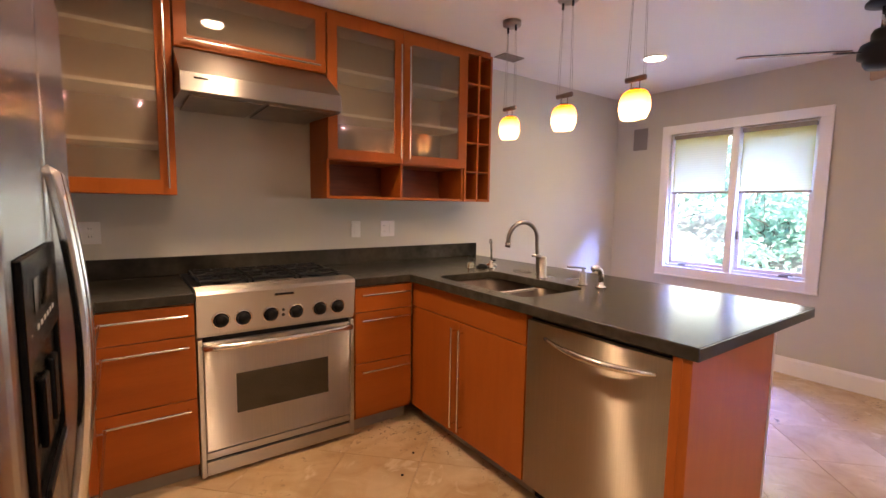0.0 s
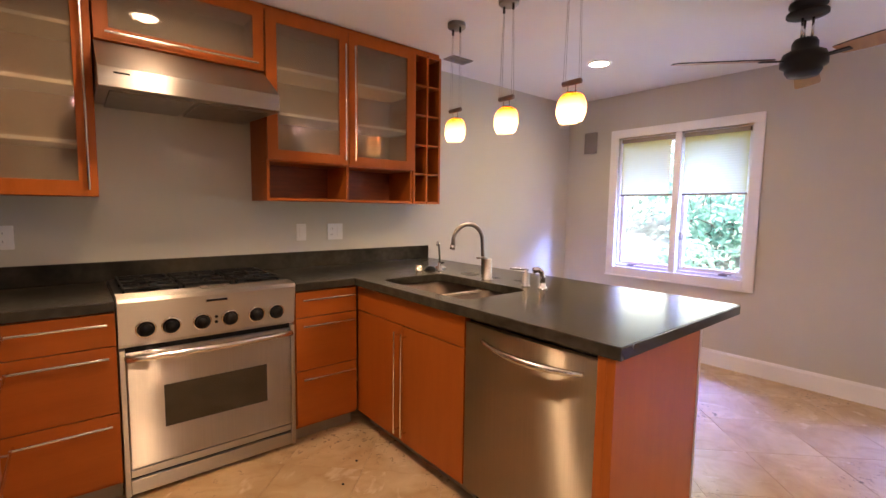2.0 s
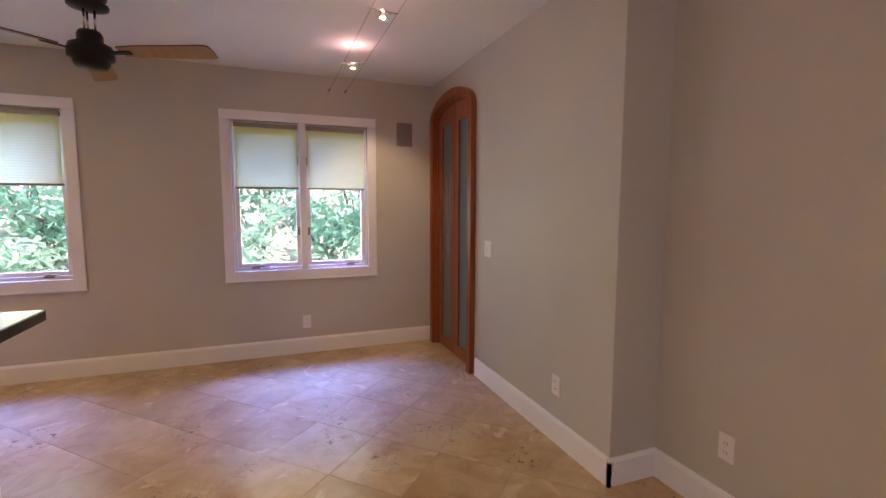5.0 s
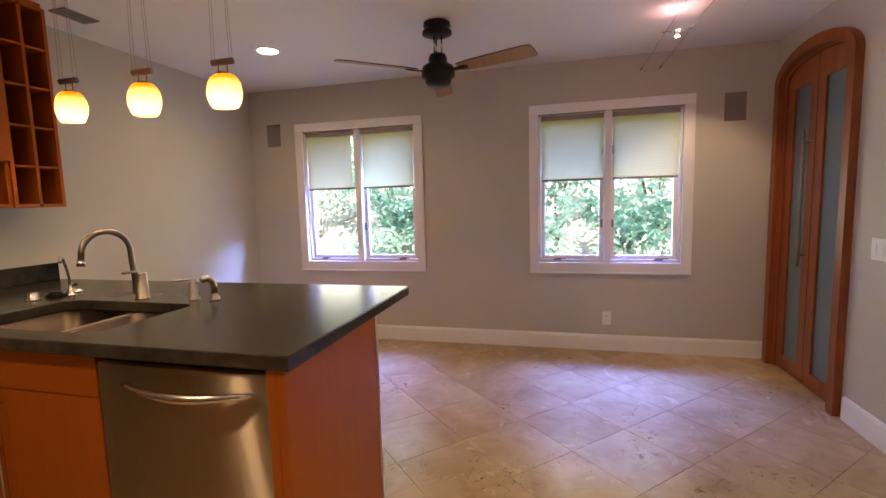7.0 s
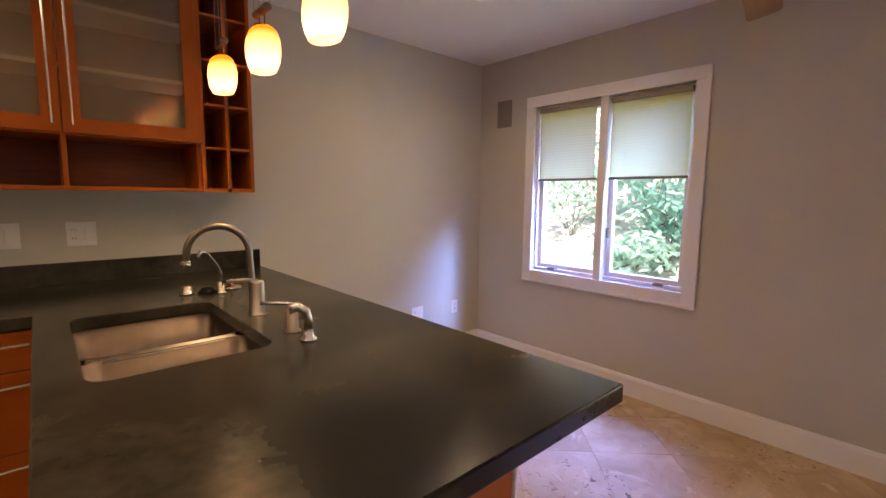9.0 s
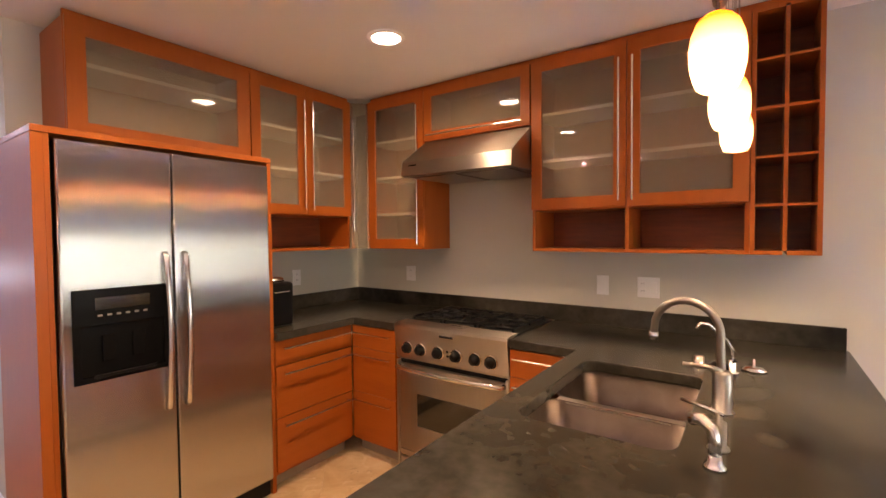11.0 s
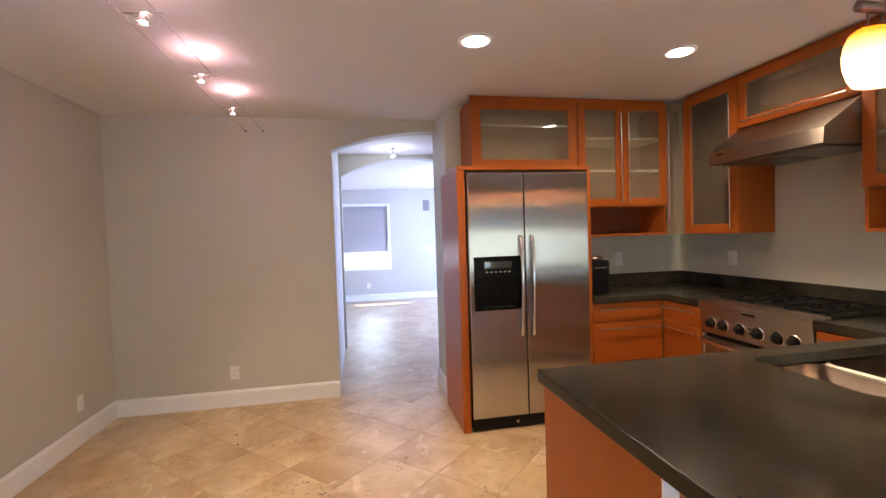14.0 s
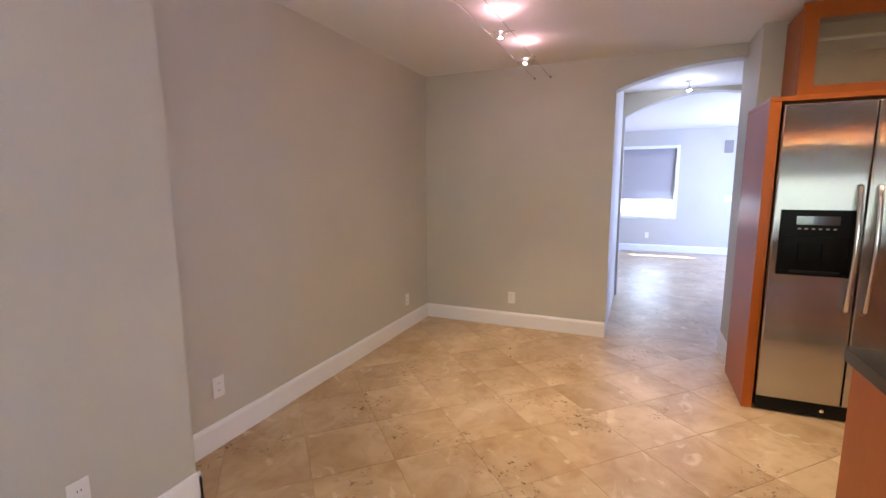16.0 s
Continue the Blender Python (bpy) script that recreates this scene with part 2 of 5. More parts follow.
BRONZE = material("dark_bronze", (0.010, 0.008, 0.007), 0.42, 0.0, spec=0.3)
BLADE = material("blade_wood", (0.26, 0.13, 0.05), 0.45, color2=(0.36, 0.19, 0.075), scale=3, stretch=(0.8, 8, 8), bump=0.05)
GREYSTRIP = material("grey_toe_kick", (0.30, 0.27, 0.225), 0.45, color2=(0.36, 0.33, 0.28), scale=8)
GRILLE = material("speaker_grille", (0.26, 0.235, 0.21), 0.7, bump=0.4, bump_scale=700)
GROUT = material("grout", (0.46, 0.35, 0.215), 0.85, color2=(0.53, 0.41, 0.26), scale=20)
SHADE = translucent("pleated_fabric", (0.68, 0.70, 0.33), 0.19)
GREYSHADE = translucent("grey_fabric", (0.45, 0.44, 0.45), 0.25)
AMBER = amber_shade("amber_glass")
FROST = frosted("frosted_glass")
DOORGLASS = translucent("door_frosted_glass", (0.24, 0.34, 0.38), 0.45, 0.12, 0.15)
CANGLOW = glowing("can_glow", (1.0, 0.86, 0.66), 14)
HALOGEN = glowing("halogen_glow", (1.0, 0.82, 0.78), 60)


def travertine(name):
    """Honed travertine: cream clouds that differ from tile to tile, brown veins, filled pits."""
    m = bpy.data.materials.new(name)
    m.use_nodes = True
    n, l = m.node_tree.nodes, m.node_tree.links
    b = n["Principled BSDF"]
    geo, info, mul, add = n.new("ShaderNodeNewGeometry"), n.new("ShaderNodeObjectInfo"), n.new("ShaderNodeVectorMath"), n.new("ShaderNodeVectorMath")
    mul.operation, add.operation = "SCALE", "ADD"
    mul.inputs[0].default_value = (17.0, 9.0, 5.0)
    l.new(info.outputs["Random"], mul.inputs["Scale"])
    l.new(geo.outputs["Position"], add.inputs[0])
    l.new(mul.outputs[0], add.inputs[1])

    def cloud(scale, detail, source, distortion=0.0):
        t = n.new("ShaderNodeTexNoise")
        t.inputs["Scale"].default_value, t.inputs["Detail"].default_value, t.inputs["Distortion"].default_value = scale, detail, distortion
        l.new(source, t.inputs["Vector"])
        return t.outputs["Fac"]

    def span(source, lo, hi, to_lo=0.0, to_hi=1.0):
        r = n.new("ShaderNodeMapRange")
        for key, value in (("From Min", lo), ("From Max", hi), ("To Min", to_lo), ("To Max", to_hi)):
            r.inputs[key].default_value = value
        l.new(source, r.inputs["Value"])
        return r.outputs[0]

    def blend(kind, factor, a, c):
        x = n.new("ShaderNodeMix")
        x.data_type, x.blend_type = "RGBA", kind
        for socket, value in ((x.inputs["Factor"], factor), (x.inputs["A"], a), (x.inputs["B"], c)):
            if isinstance(value, (float, int, tuple)):
                socket.default_value = value
            else:
                l.new(value, socket)
        return x.outputs["Result"]
    ramp = n.new("ShaderNodeValToRGB")
    for e, pos, col in zip([ramp.color_ramp.elements[0], ramp.color_ramp.elements.new(0.5), ramp.color_ramp.elements[1]], (0.28, 0.5, 0.72),
                           ((0.45, 0.305, 0.16), (0.585, 0.428, 0.247), (0.695, 0.55, 0.36))):
        e.position, e.color = pos, (*col, 1)
    l.new(cloud(2.4, 10, add.outputs[0], 0.7), ramp.inputs["Fac"])
    veins = span(cloud(6.0, 5, add.outputs[0], 1.6), 0.44, 0.70)
    col = blend("MULTIPLY", veins, ramp.outputs["Color"], (0.86, 0.80, 0.72, 1))
    broad = span(cloud(1.3, 5, geo.outputs["Position"], 0.6), 0.40, 0.62)
    col = blend("MULTIPLY", broad, col, (0.90, 0.84, 0.75, 1))
    pale = span(cloud(3.4, 4, add.outputs[0], 2.2), 0.615, 0.70, 0.0, 0.6)
    col = blend("MIX", pale, col, (0.74, 0.62, 0.45, 1))
    tone = span(info.outputs["Random"], 0.0, 1.0, 0.975, 1.025)
    hs = n.new("ShaderNodeHueSaturation")
    l.new(col, hs.inputs["Color"])
    l.new(tone, hs.inputs["Value"])
    both = n.new("ShaderNodeMath")
    both.operation = "MULTIPLY"
    l.new(span(cloud(1.9, 3, geo.outputs["Position"]), 0.53, 0.63), both.inputs[0])
    l.new(span(cloud(34, 5, add.outputs[0], 0.8), 0.595, 0.66), both.inputs[1])
    l.new(blend("MIX", both.outputs[0], hs.outputs["Color"], (0.17, 0.11, 0.06, 1)), b.inputs["Base Color"])
    l.new(span(cloud(5.0, 6, add.outputs[0]), 0.3, 0.7, 0.285, 0.40), b.inputs["Roughness"])
    bump = n.new("ShaderNodeBump")
    bump.inputs["Strength"].default_value, bump.inputs["Distance"].default_value = 0.05, 0.002
    l.new(cloud(50, 4, add.outputs[0]), bump.inputs["Height"])
    l.new(bump.outputs[0], b.inputs["Normal"])
    return m


STONE = material("dark_soapstone", (0.016, 0.0142, 0.0112), 0.21, spec=0.28, color2=(0.108, 0.096, 0.074), scale=1.9, detail=5, contrast=(0.34, 0.86), fine=(24, 0.3), bump=0.03, bump_scale=120)


def water_stain(name):
    """Dried hard-water marks, breaking up into specks towards the rim."""
    m = bpy.data.materials.new(name)
    m.use_nodes = True
    n, l = m.node_tree.nodes, m.node_tree.links
    d, t, mix = n.new("ShaderNodeBsdfDiffuse"), n.new("ShaderNodeBsdfTransparent"), n.new("ShaderNodeMixShader")
    d.inputs["Color"].default_value = (0.42, 0.36, 0.30, 1)
    tc, no, gr, mp, mul = n.new("ShaderNodeTexCoord"), n.new("ShaderNodeTexNoise"), n.new("ShaderNodeTexGradient"), n.new("ShaderNodeMapRange"), n.new("ShaderNodeMath")
    gr.gradient_type = "SPHERICAL"
    no.inputs["Scale"].default_value, no.inputs["Detail"].default_value = 6.0, 6
    mp.inputs["From Min"].default_value, mp.inputs["From Max"].default_value, mp.inputs["To Max"].default_value = 0.40, 0.80, 0.38
    l.new(tc.outputs["Object"], gr.inputs["Vector"])
    l.new(tc.outputs["Object"], no.inputs["Vector"])
    l.new(no.outputs["Fac"], mp.inputs["Value"])
    mul.operation = "MULTIPLY"
    l.new(mp.outputs[0], mul.inputs[0])
    l.new(gr.outputs["Fac"], mul.inputs[1])
    l.new(mul.outputs[0], mix.inputs[0])
    l.new(t.outputs[0], mix.inputs[1])
    l.new(d.outputs[0], mix.inputs[2])
    l.new(mix.outputs[0], n["Material Output"].inputs["Surface"])
    return m


STAIN = water_stain("water_stain")
TRAVERTINE = travertine("travertine")


# ---- building helpers ----
def link(name, bm, mat, parent=None, label="", smooth=False):
    mesh = bpy.data.meshes.new(name)
    bmesh.ops.recalc_face_normals(bm, faces=bm.faces)
    bm.to_mesh(mesh)
    bm.free()
    mesh.materials.append(mat)
    if smooth:
        mesh.polygons.foreach_set("use_smooth", [True] * len(mesh.polygons))
    ob = new(name, mesh)
    ob.parent = parent
    if label:
        tagged(ob, label)
    return ob


def thing(name, m, label, category, group="", kind=""):
    ob = new(name)
    ob.empty_display_size = 0.1
    ob.matrix_world = m
    return tagged(ob, label, category, group, kind)


def add_box(bm, lo, hi, bevel=0.0):
    c = [(a + b) / 2 for a, b in zip(lo, hi)]
    s = [abs(b - a) for a, b in zip(lo, hi)]
    r = bmesh.ops.create_cube(bm, size=1, matrix=Matrix.Translation(c) @ Matrix.Diagonal((*s, 1)))
    if bevel:
        edges = list({e for v in r["verts"] for e in v.link_edges})
        bmesh.ops.bevel(bm, geom=edges, offset=min(bevel, min(s) * 0.45), segments=2, affect="EDGES", profile=0.5)


def box(name, lo, hi, mat, parent=None, bevel=0.002, label=""):
    bm = bmesh.new()
    add_box(bm, lo, hi, bevel)
    return link(name, bm, mat, parent, label)


def boxes(name, items, mat, parent=None, bevel=0.0015, label=""):
    bm = bmesh.new()
    for lo, hi in items:
        add_box(bm, lo, hi, bevel)
    return link(name, bm, mat, parent, label)


def add_lathe(bm, profile, steps=24, m=Matrix()):
    """Turns (radius, height) pairs round the z axis."""
    rings = []
    for r, z in profile:
        rings.append([bm.verts.new(m @ Vector((r * math.cos(2 * math.pi * i / steps), r * math.sin(2 * math.pi * i / steps), z))) for i in range(steps)])
    for a, b in zip(rings, rings[1:]):
        for i in range(steps):
            j = (i + 1) % steps
            bm.faces.new((a[i], a[j], b[j], b[i]))
    for ring in (rings[0], rings[-1]):
        if (ring[0].co - ring[steps // 2].co).length > 1e-4:
            bm.faces.new(ring)


def lathe(name, profile, mat, parent=None, m=Matrix(), steps=24, label=""):
    bm = bmesh.new()
    add_lathe(bm, profile, steps, m)
    return link(name, bm, mat, parent, label, smooth=True)


def add_tube(bm, points, radius, steps=10):
    """A round bar along points; radius may be one number or one for each point."""
    pts = [Vector(p) for p in points]
    radii = radius if isinstance(radius, (list, tuple)) else [radius] * len(pts)
    rings, side = [], None
    for i, p in enumerate(pts):
        d = (pts[min(i + 1, len(pts) - 1)] - pts[max(i - 1, 0)]).normalized()
        if side is None:
            side = d.orthogonal().normalized()
        side = (side - d * side.dot(d)).normalized()
        up = d.cross(side)
        rings.append([bm.verts.new(p + radii[i] * (math.cos(2 * math.pi * k / steps) * side + math.sin(2 * math.pi * k / steps) * up)) for k in range(steps)])
    for a, b in zip(rings, rings[1:]):
        for k in range(steps):
            j = (k + 1) % steps
            bm.faces.new((a[k], a[j], b[j], b[k]))
    bm.faces.new(rings[0])
    bm.faces.new(rings[-1])


def tube(name, points, radius, mat, parent=None, steps=10, label=""):
    bm = bmesh.new()
    add_tube(bm, points, radius, steps)
    return link(name, bm, mat, parent, label, smooth=True)


def slab(bm, xs, ys, keep, z0, z1, turn=lambda p: p, bevel=0.0):
    """A plate on a grid of cells, with the cells left out where keep() says so; turn maps (x, y, z) to the world."""
    grid = {}

    def vert(i, j):
        if (i, j) not in grid:
            grid[(i, j)] = bm.verts.new((xs[i], ys[j], z1))
        return grid[(i, j)]
    faces = []
    for i in range(len(xs) - 1):
        for j in range(len(ys) - 1):
            if keep((xs[i] + xs[i + 1]) / 2, (ys[j] + ys[j + 1]) / 2):
                faces.append(bm.faces.new((vert(i, j), vert(i + 1, j), vert(i + 1, j + 1), vert(i, j + 1))))
    made = bmesh.ops.extrude_face_region(bm, geom=faces)["geom"]
    bmesh.ops.translate(bm, vec=(0, 0, z0 - z1), verts=[g for g in made if isinstance(g, bmesh.types.BMVert)])
    bmesh.ops.dissolve_limit(bm, angle_limit=0.01, verts=bm.verts, edges=bm.edges)
    if bevel:
        sharp = [e for e in bm.edges if len(e.link_faces) == 2 and e.calc_face_angle() > 0.5]
        bmesh.ops.bevel(bm, geom=sharp, offset=bevel, segments=2, affect="EDGES", profile=0.5)
    for v in bm.verts:
        v.co = Vector(turn(v.co.copy()))


CEIL = 2.467


def wall(name, axis, face, back, a0, a1, openings=(), top=CEIL, mat=None, label="painted wall"):
    """A wall across axis ('x' or 'y') from face to back, from a0 to a1 along it, with rectangular openings (a0, a1, z0, z1)."""
    xs = sorted({a0, a1, *[o[k] for o in openings for k in (0, 1)]})
    zs = sorted({0.0, top, *[o[k] for o in openings for k in (2, 3)]})
    bm = bmesh.new()
    turn = (lambda p: (p.z, p.x, p.y)) if axis == "x" else (lambda p: (p.x, p.z, p.y))
    slab(bm, xs, zs, lambda a, z: not any(o[0] < a < o[1] and o[2] < z < o[3] for o in openings), min(face, back), max(face, back), turn)
    return tagged(link(name, bm, mat or PAINT), label, "wall", kind="structure")


def arch_wall(name, axis, face, back, a0, a1, o0, o1, crown, label, top=CEIL, steps=24):
    """A wall with one arched opening from o0 to o1, whose soffit is crown(u), u from 0 to 1 across it."""
    bm = bmesh.new()
    turn = (lambda a, d, z: (d, a, z)) if axis == "x" else (lambda a, d, z: (a, d, z))

    def prism(quad):
        near = [bm.verts.new(turn(a, face, z)) for a, z in quad]
        far = [bm.verts.new(turn(a, back, z)) for a, z in quad]
        bm.faces.new(near)
        bm.faces.new(far)
        for i in range(4):
            j = (i + 1) % 4
            bm.faces.new((near[i], near[j], far[j], far[i]))
    if o0 > a0:
        prism([(a0, 0), (o0, 0), (o0, top), (a0, top)])
    if a1 > o1:
        prism([(o1, 0), (a1, 0), (a1, top), (o1, top)])
    for k in range(steps):
        u, v = k / steps, (k + 1) / steps
        p, q = o0 + u * (o1 - o0), o0 + v * (o1 - o0)
        prism([(p, crown(u)), (q, crown(v)), (q, top), (p, top)])
    bmesh.ops.remove_doubles(bm, verts=bm.verts, dist=1e-5)
    seen = {}
    for f in list(bm.faces):
        key = frozenset((round(v.co.x, 4), round(v.co.y, 4), round(v.co.z, 4)) for v in f.verts)
        seen.setdefault(key, []).append(f)
    doubled = [f for fs in seen.values() if len(fs) > 1 for f in fs]
    bmesh.ops.delete(bm, geom=doubled, context="FACES")
    return tagged(link(name, bm, PAINT), label, "wall", kind="structure")


# ---- the shell of the place ----
W1, W2 = (1.353, 2.502), (-0.912, 0.227)
WZ = (0.770, 2.043)
wall("wall_east", "x", 4.77, 4.93, -1.70, 3.24, [(*W1, *WZ), (*W2, *WZ)], label="grey-beige painted wall with two windows")
wall("wall_north", "y", 3.09, 3.24, -0.476, 4.77, label="grey-beige painted wall behind the kitchen")
wall("wall_fridge_side", "x", -0.326, -0.476, 0.905, 3.09, label="grey-beige painted wall behind the refrigerator")
wall("wall_stub", "y", 0.905, 1.03, -0.925, -0.476, label="short grey-beige painted wall beside the refrigerator")
arch_wall("wall_west", "x", -0.775, -0.925, -1.98, 0.905, -0.028, 0.905, lambda u: 2.193 + 0.174 * (1 - (1 - u) ** 2.2), "grey-green painted wall with an arched opening")
wall("wall_south_nook", "y", -1.83, -1.98, -0.775, 2.22, label="grey-beige painted wall of the dining nook")
DX0, DX1, SPRING, RISE = 3.815, 4.655, 2.11, 0.145


def door_crown(u):
    return SPRING + RISE * math.sqrt(max(0.0, 1 - (2 * u - 1) ** 2))


arch_wall("wall_south", "y", -1.55, -1.70, 2.22, 4.77, DX0, DX1, door_crown, "pale painted wall with an arched double door", steps=40)
wall("wall_jog", "x", 2.22, 2.42, -1.98, -1.70, label="short painted return of the wall")
tagged(box("ceiling", (-0.925, -1.98, CEIL), (4.93, 3.24, CEIL + 0.15), CEILING, bevel=0), "smooth white painted ceiling", "ceiling", kind="structure")
tagged(box("floor", (-6.95, -3.2, -0.12), (4.93, 3.24, -0.006), GROUT, bevel=0), "cream travertine tile floor laid diagonally", "floor", kind="structure")

# baseboards with a stepped top
def baseboard(name, axis, face, sign, a0, a1, height=0.14):
    prof = [(0, 0), (0.016, 0), (0.016, height - 0.02), (0.008, height), (0, height)]
    bm = bmesh.new()
    ends = []
    for a in (a0, a1):
        ends.append([bm.verts.new((face + sign * d, a, z) if axis == "x" else (a, face + sign * d, z)) for d, z in prof])
    for i in range(5):
        j = (i + 1) % 5
        bm.faces.new((ends[0][i], ends[0][j], ends[1][j], ends[1][i]))
    bm.faces.new(ends[0])
    bm.faces.new(ends[1])
    return tagged(link(name, bm, WHITE), "white painted baseboard along the wall", "baseboard", "baseboards", "structure")


baseboard("baseboard_east", "x", 4.77, -1, -1.55, 3.09)
baseboard("baseboard_north", "y", 3.09, -1, 2.83, 4.754)
baseboard("baseboard_west", "x", -0.775, 1, -1.83, -0.030)
baseboard("baseboard_nook", "y", -1.83, 1, -0.759, 2.204)
baseboard("baseboard_south", "y", -1.55, 1, 2.204, 3.73)
baseboard("baseboard_jog", "x", 2.22, -1, -1.83, -1.534)
baseboard("baseboard_stub", "y", 0.905, -1, -0.925, -0.326)

# hall and living room beyond the arch
LZ = CEIL
wall("wall_living_west", "x", -6.80, -6.95, -3.2, 3.2, [(-0.35, 0.86, 0.74, 2.10)], label="pale painted far wall of the living room with a window")
wall("wall_living_north", "y", 3.05, 3.20, -6.80, -0.476, [(-5.9, -3.3, 0.0, 2.2)], label="pale painted living room wall with a wide opening")
wall("wall_living_south", "y", -3.05, -3.20, -6.80, -0.925, label="pale painted living room wall")
wall("wall_hall_south", "y", -0.028, -0.16, -2.50, -0.925, label="pale painted hall wall")
wall("wall_hall_north", "y", 1.90, 2.05, -2.50, -0.476, label="pale painted hall wall")
arch_wall("wall_hall_west", "x", -2.50, -2.65, -3.05, 3.05, 0.0, 1.75, lambda u: 2.19 + 0.24 * (1 - (1 - 2 * u) ** 2), "pale painted wall with a wide arched opening")
tagged(box("ceiling_living", (-6.95, -3.2, LZ), (-0.927, 3.2, LZ + 0.15), CEILING, bevel=0), "smooth white living room ceiling", "ceiling", kind="structure")
baseboard("baseboard_living", "x", -6.80, 1, -3.05, 3.05)


# ---- windows ----
def casement_window(name, y0, y1, label, slit=0.0):
    """Two casements side by side in a white surround, pleated shades over the upper half; the origin is the sill's middle."""
    z0, z1, x = WZ[0], WZ[1], 4.77
    mid = (y0 + y1) / 2
    w = thing(name, pose(x, mid, z0), label, "window", kind="structure")
    hw, h = (y1 - y0) / 2, z1 - z0
    t = 0.080
    boxes("window_trim", [((-0.018, -hw - t, h), (0.0, hw + t, h + t)), ((-0.018, -hw - t, -t), (0.0, -hw, h)), ((-0.018, hw, -t), (0.0, hw + t, h)), ((-0.018, -hw, -t), (0.0, hw, 0.0))], WHITE, w, 0.003)
    box("window_sill", (-0.024, -hw - t - 0.004, -t - 0.014), (-0.0, hw + t + 0.004, -t), WHITE, w, 0.004)
    boxes("window_frame", [((0.03, -hw, 0), (0.13, -hw + 0.016, h)), ((0.03, hw - 0.016, 0), (0.13, hw, h)), ((0.03, -hw, h - 0.025), (0.13, hw, h)), ((0.03, -hw, 0), (0.13, hw, 0.025)), ((-0.014, -0.028, 0.0), (0.13, 0.028, h))], WHITE, w, 0.003)
    for side in (-1, 1):
        a, b = sorted((side * 0.03, side * (hw - 0.018)))
        s = 0.032
        sash = boxes("sash", [((0.06, a, 0.025), (0.10, a + s, h - 0.025)), ((0.06, b - s, 0.025), (0.10, b, h - 0.025)), ((0.06, a + s, 0.025), (0.10, b - s, 0.025 + s)), ((0.06, a + s, h - 0.025 - s), (0.10, b - s, h - 0.025))], WHITE, w, 0.003)
        pane = box("pane", (0.078, a + s, 0.025 + s), (0.082, b - s, h - 0.025 - s), CLEAR, sash, 0)
        pane.visible_shadow = False
        # pleated shade with head rail and bottom rail
        bm = bmesh.new()
        drop, folds = 0.50, 24
        top = h - 0.05
        rows = []
        for k in range(2 * folds + 1):
            zz = top - drop * k / (2 * folds)
            xx = 0.028 + (0.0008 if k % 2 else 0.0)
            rows.append((bm.verts.new((xx, a + 0.012 + (slit if side > 0 else 0.0), zz)), bm.verts.new((xx, b - 0.012, zz))))
        for p, q in zip(rows, rows[1:]):
            bm.faces.new((p[0], p[1], q[1], q[0]))
        shade = link("pleated_shade", bm, SHADE, w, "pale green pleated shade half lowered")
        box("head_rail", (0.012, a + 0.006, top), (0.046, b - 0.006, top + 0.035), RAIL, shade, 0.003)
        box("bottom_rail", (0.018, a + 0.008, top - drop - 0.018), (0.042, b - 0.008, top - drop), RAIL, shade, 0.003)
        # crank and lock
        cy = (a + b) / 2 + 0.12 * side
        crank = boxes("crank", [((0.025, cy - 0.035, 0.012), (0.055, cy + 0.035, 0.030))], NICKEL, w, 0.005)
        tube("crank_arm", [(0.030, cy + 0.02, 0.03), (0.018, cy, 0.036), (0.014, cy - 0.07, 0.034)], 0.005, NICKEL, crank, 8)
        for lz in (0.30, 0.92):
            box("sash_lock", (0.035, side * 0.045 - 0.010, lz), (0.062, side * 0.045 + 0.010, lz + 0.07), NICKEL, w, 0.004)
    return w


def clear_glass():
    m = bpy.data.materials.new("clear_glass")
    m.use_nodes = True
    n, l = m.node_tree.nodes, m.node_tree.links
    t, g, f, x = n.new("ShaderNodeBsdfTransparent"), n.new("ShaderNodeBsdfGlossy"), n.new("ShaderNodeFresnel"), n.new("ShaderNodeMixShader")
    g.inputs["Roughness"].default_value = 0.02
    f.inputs["IOR"].default_value = 1.45
    l.new(f.outputs[0], x.inputs[0])
    l.new(t.outputs[0], x.inputs[1])
    l.new(g.outputs[0], x.inputs[2])
    l.new(x.outputs[0], n["Material Output"].inputs["Surface"])
    return m


CLEAR = clear_glass()
RAIL = material("shade_rail", (0.30, 0.27, 0.22), 0.5)
casement_window("window_1", *W1, "white double casement window with half-lowered pleated shades", 0.035)
casement_window("window_2", *W2, "white double casement window with half-lowered pleated shades")


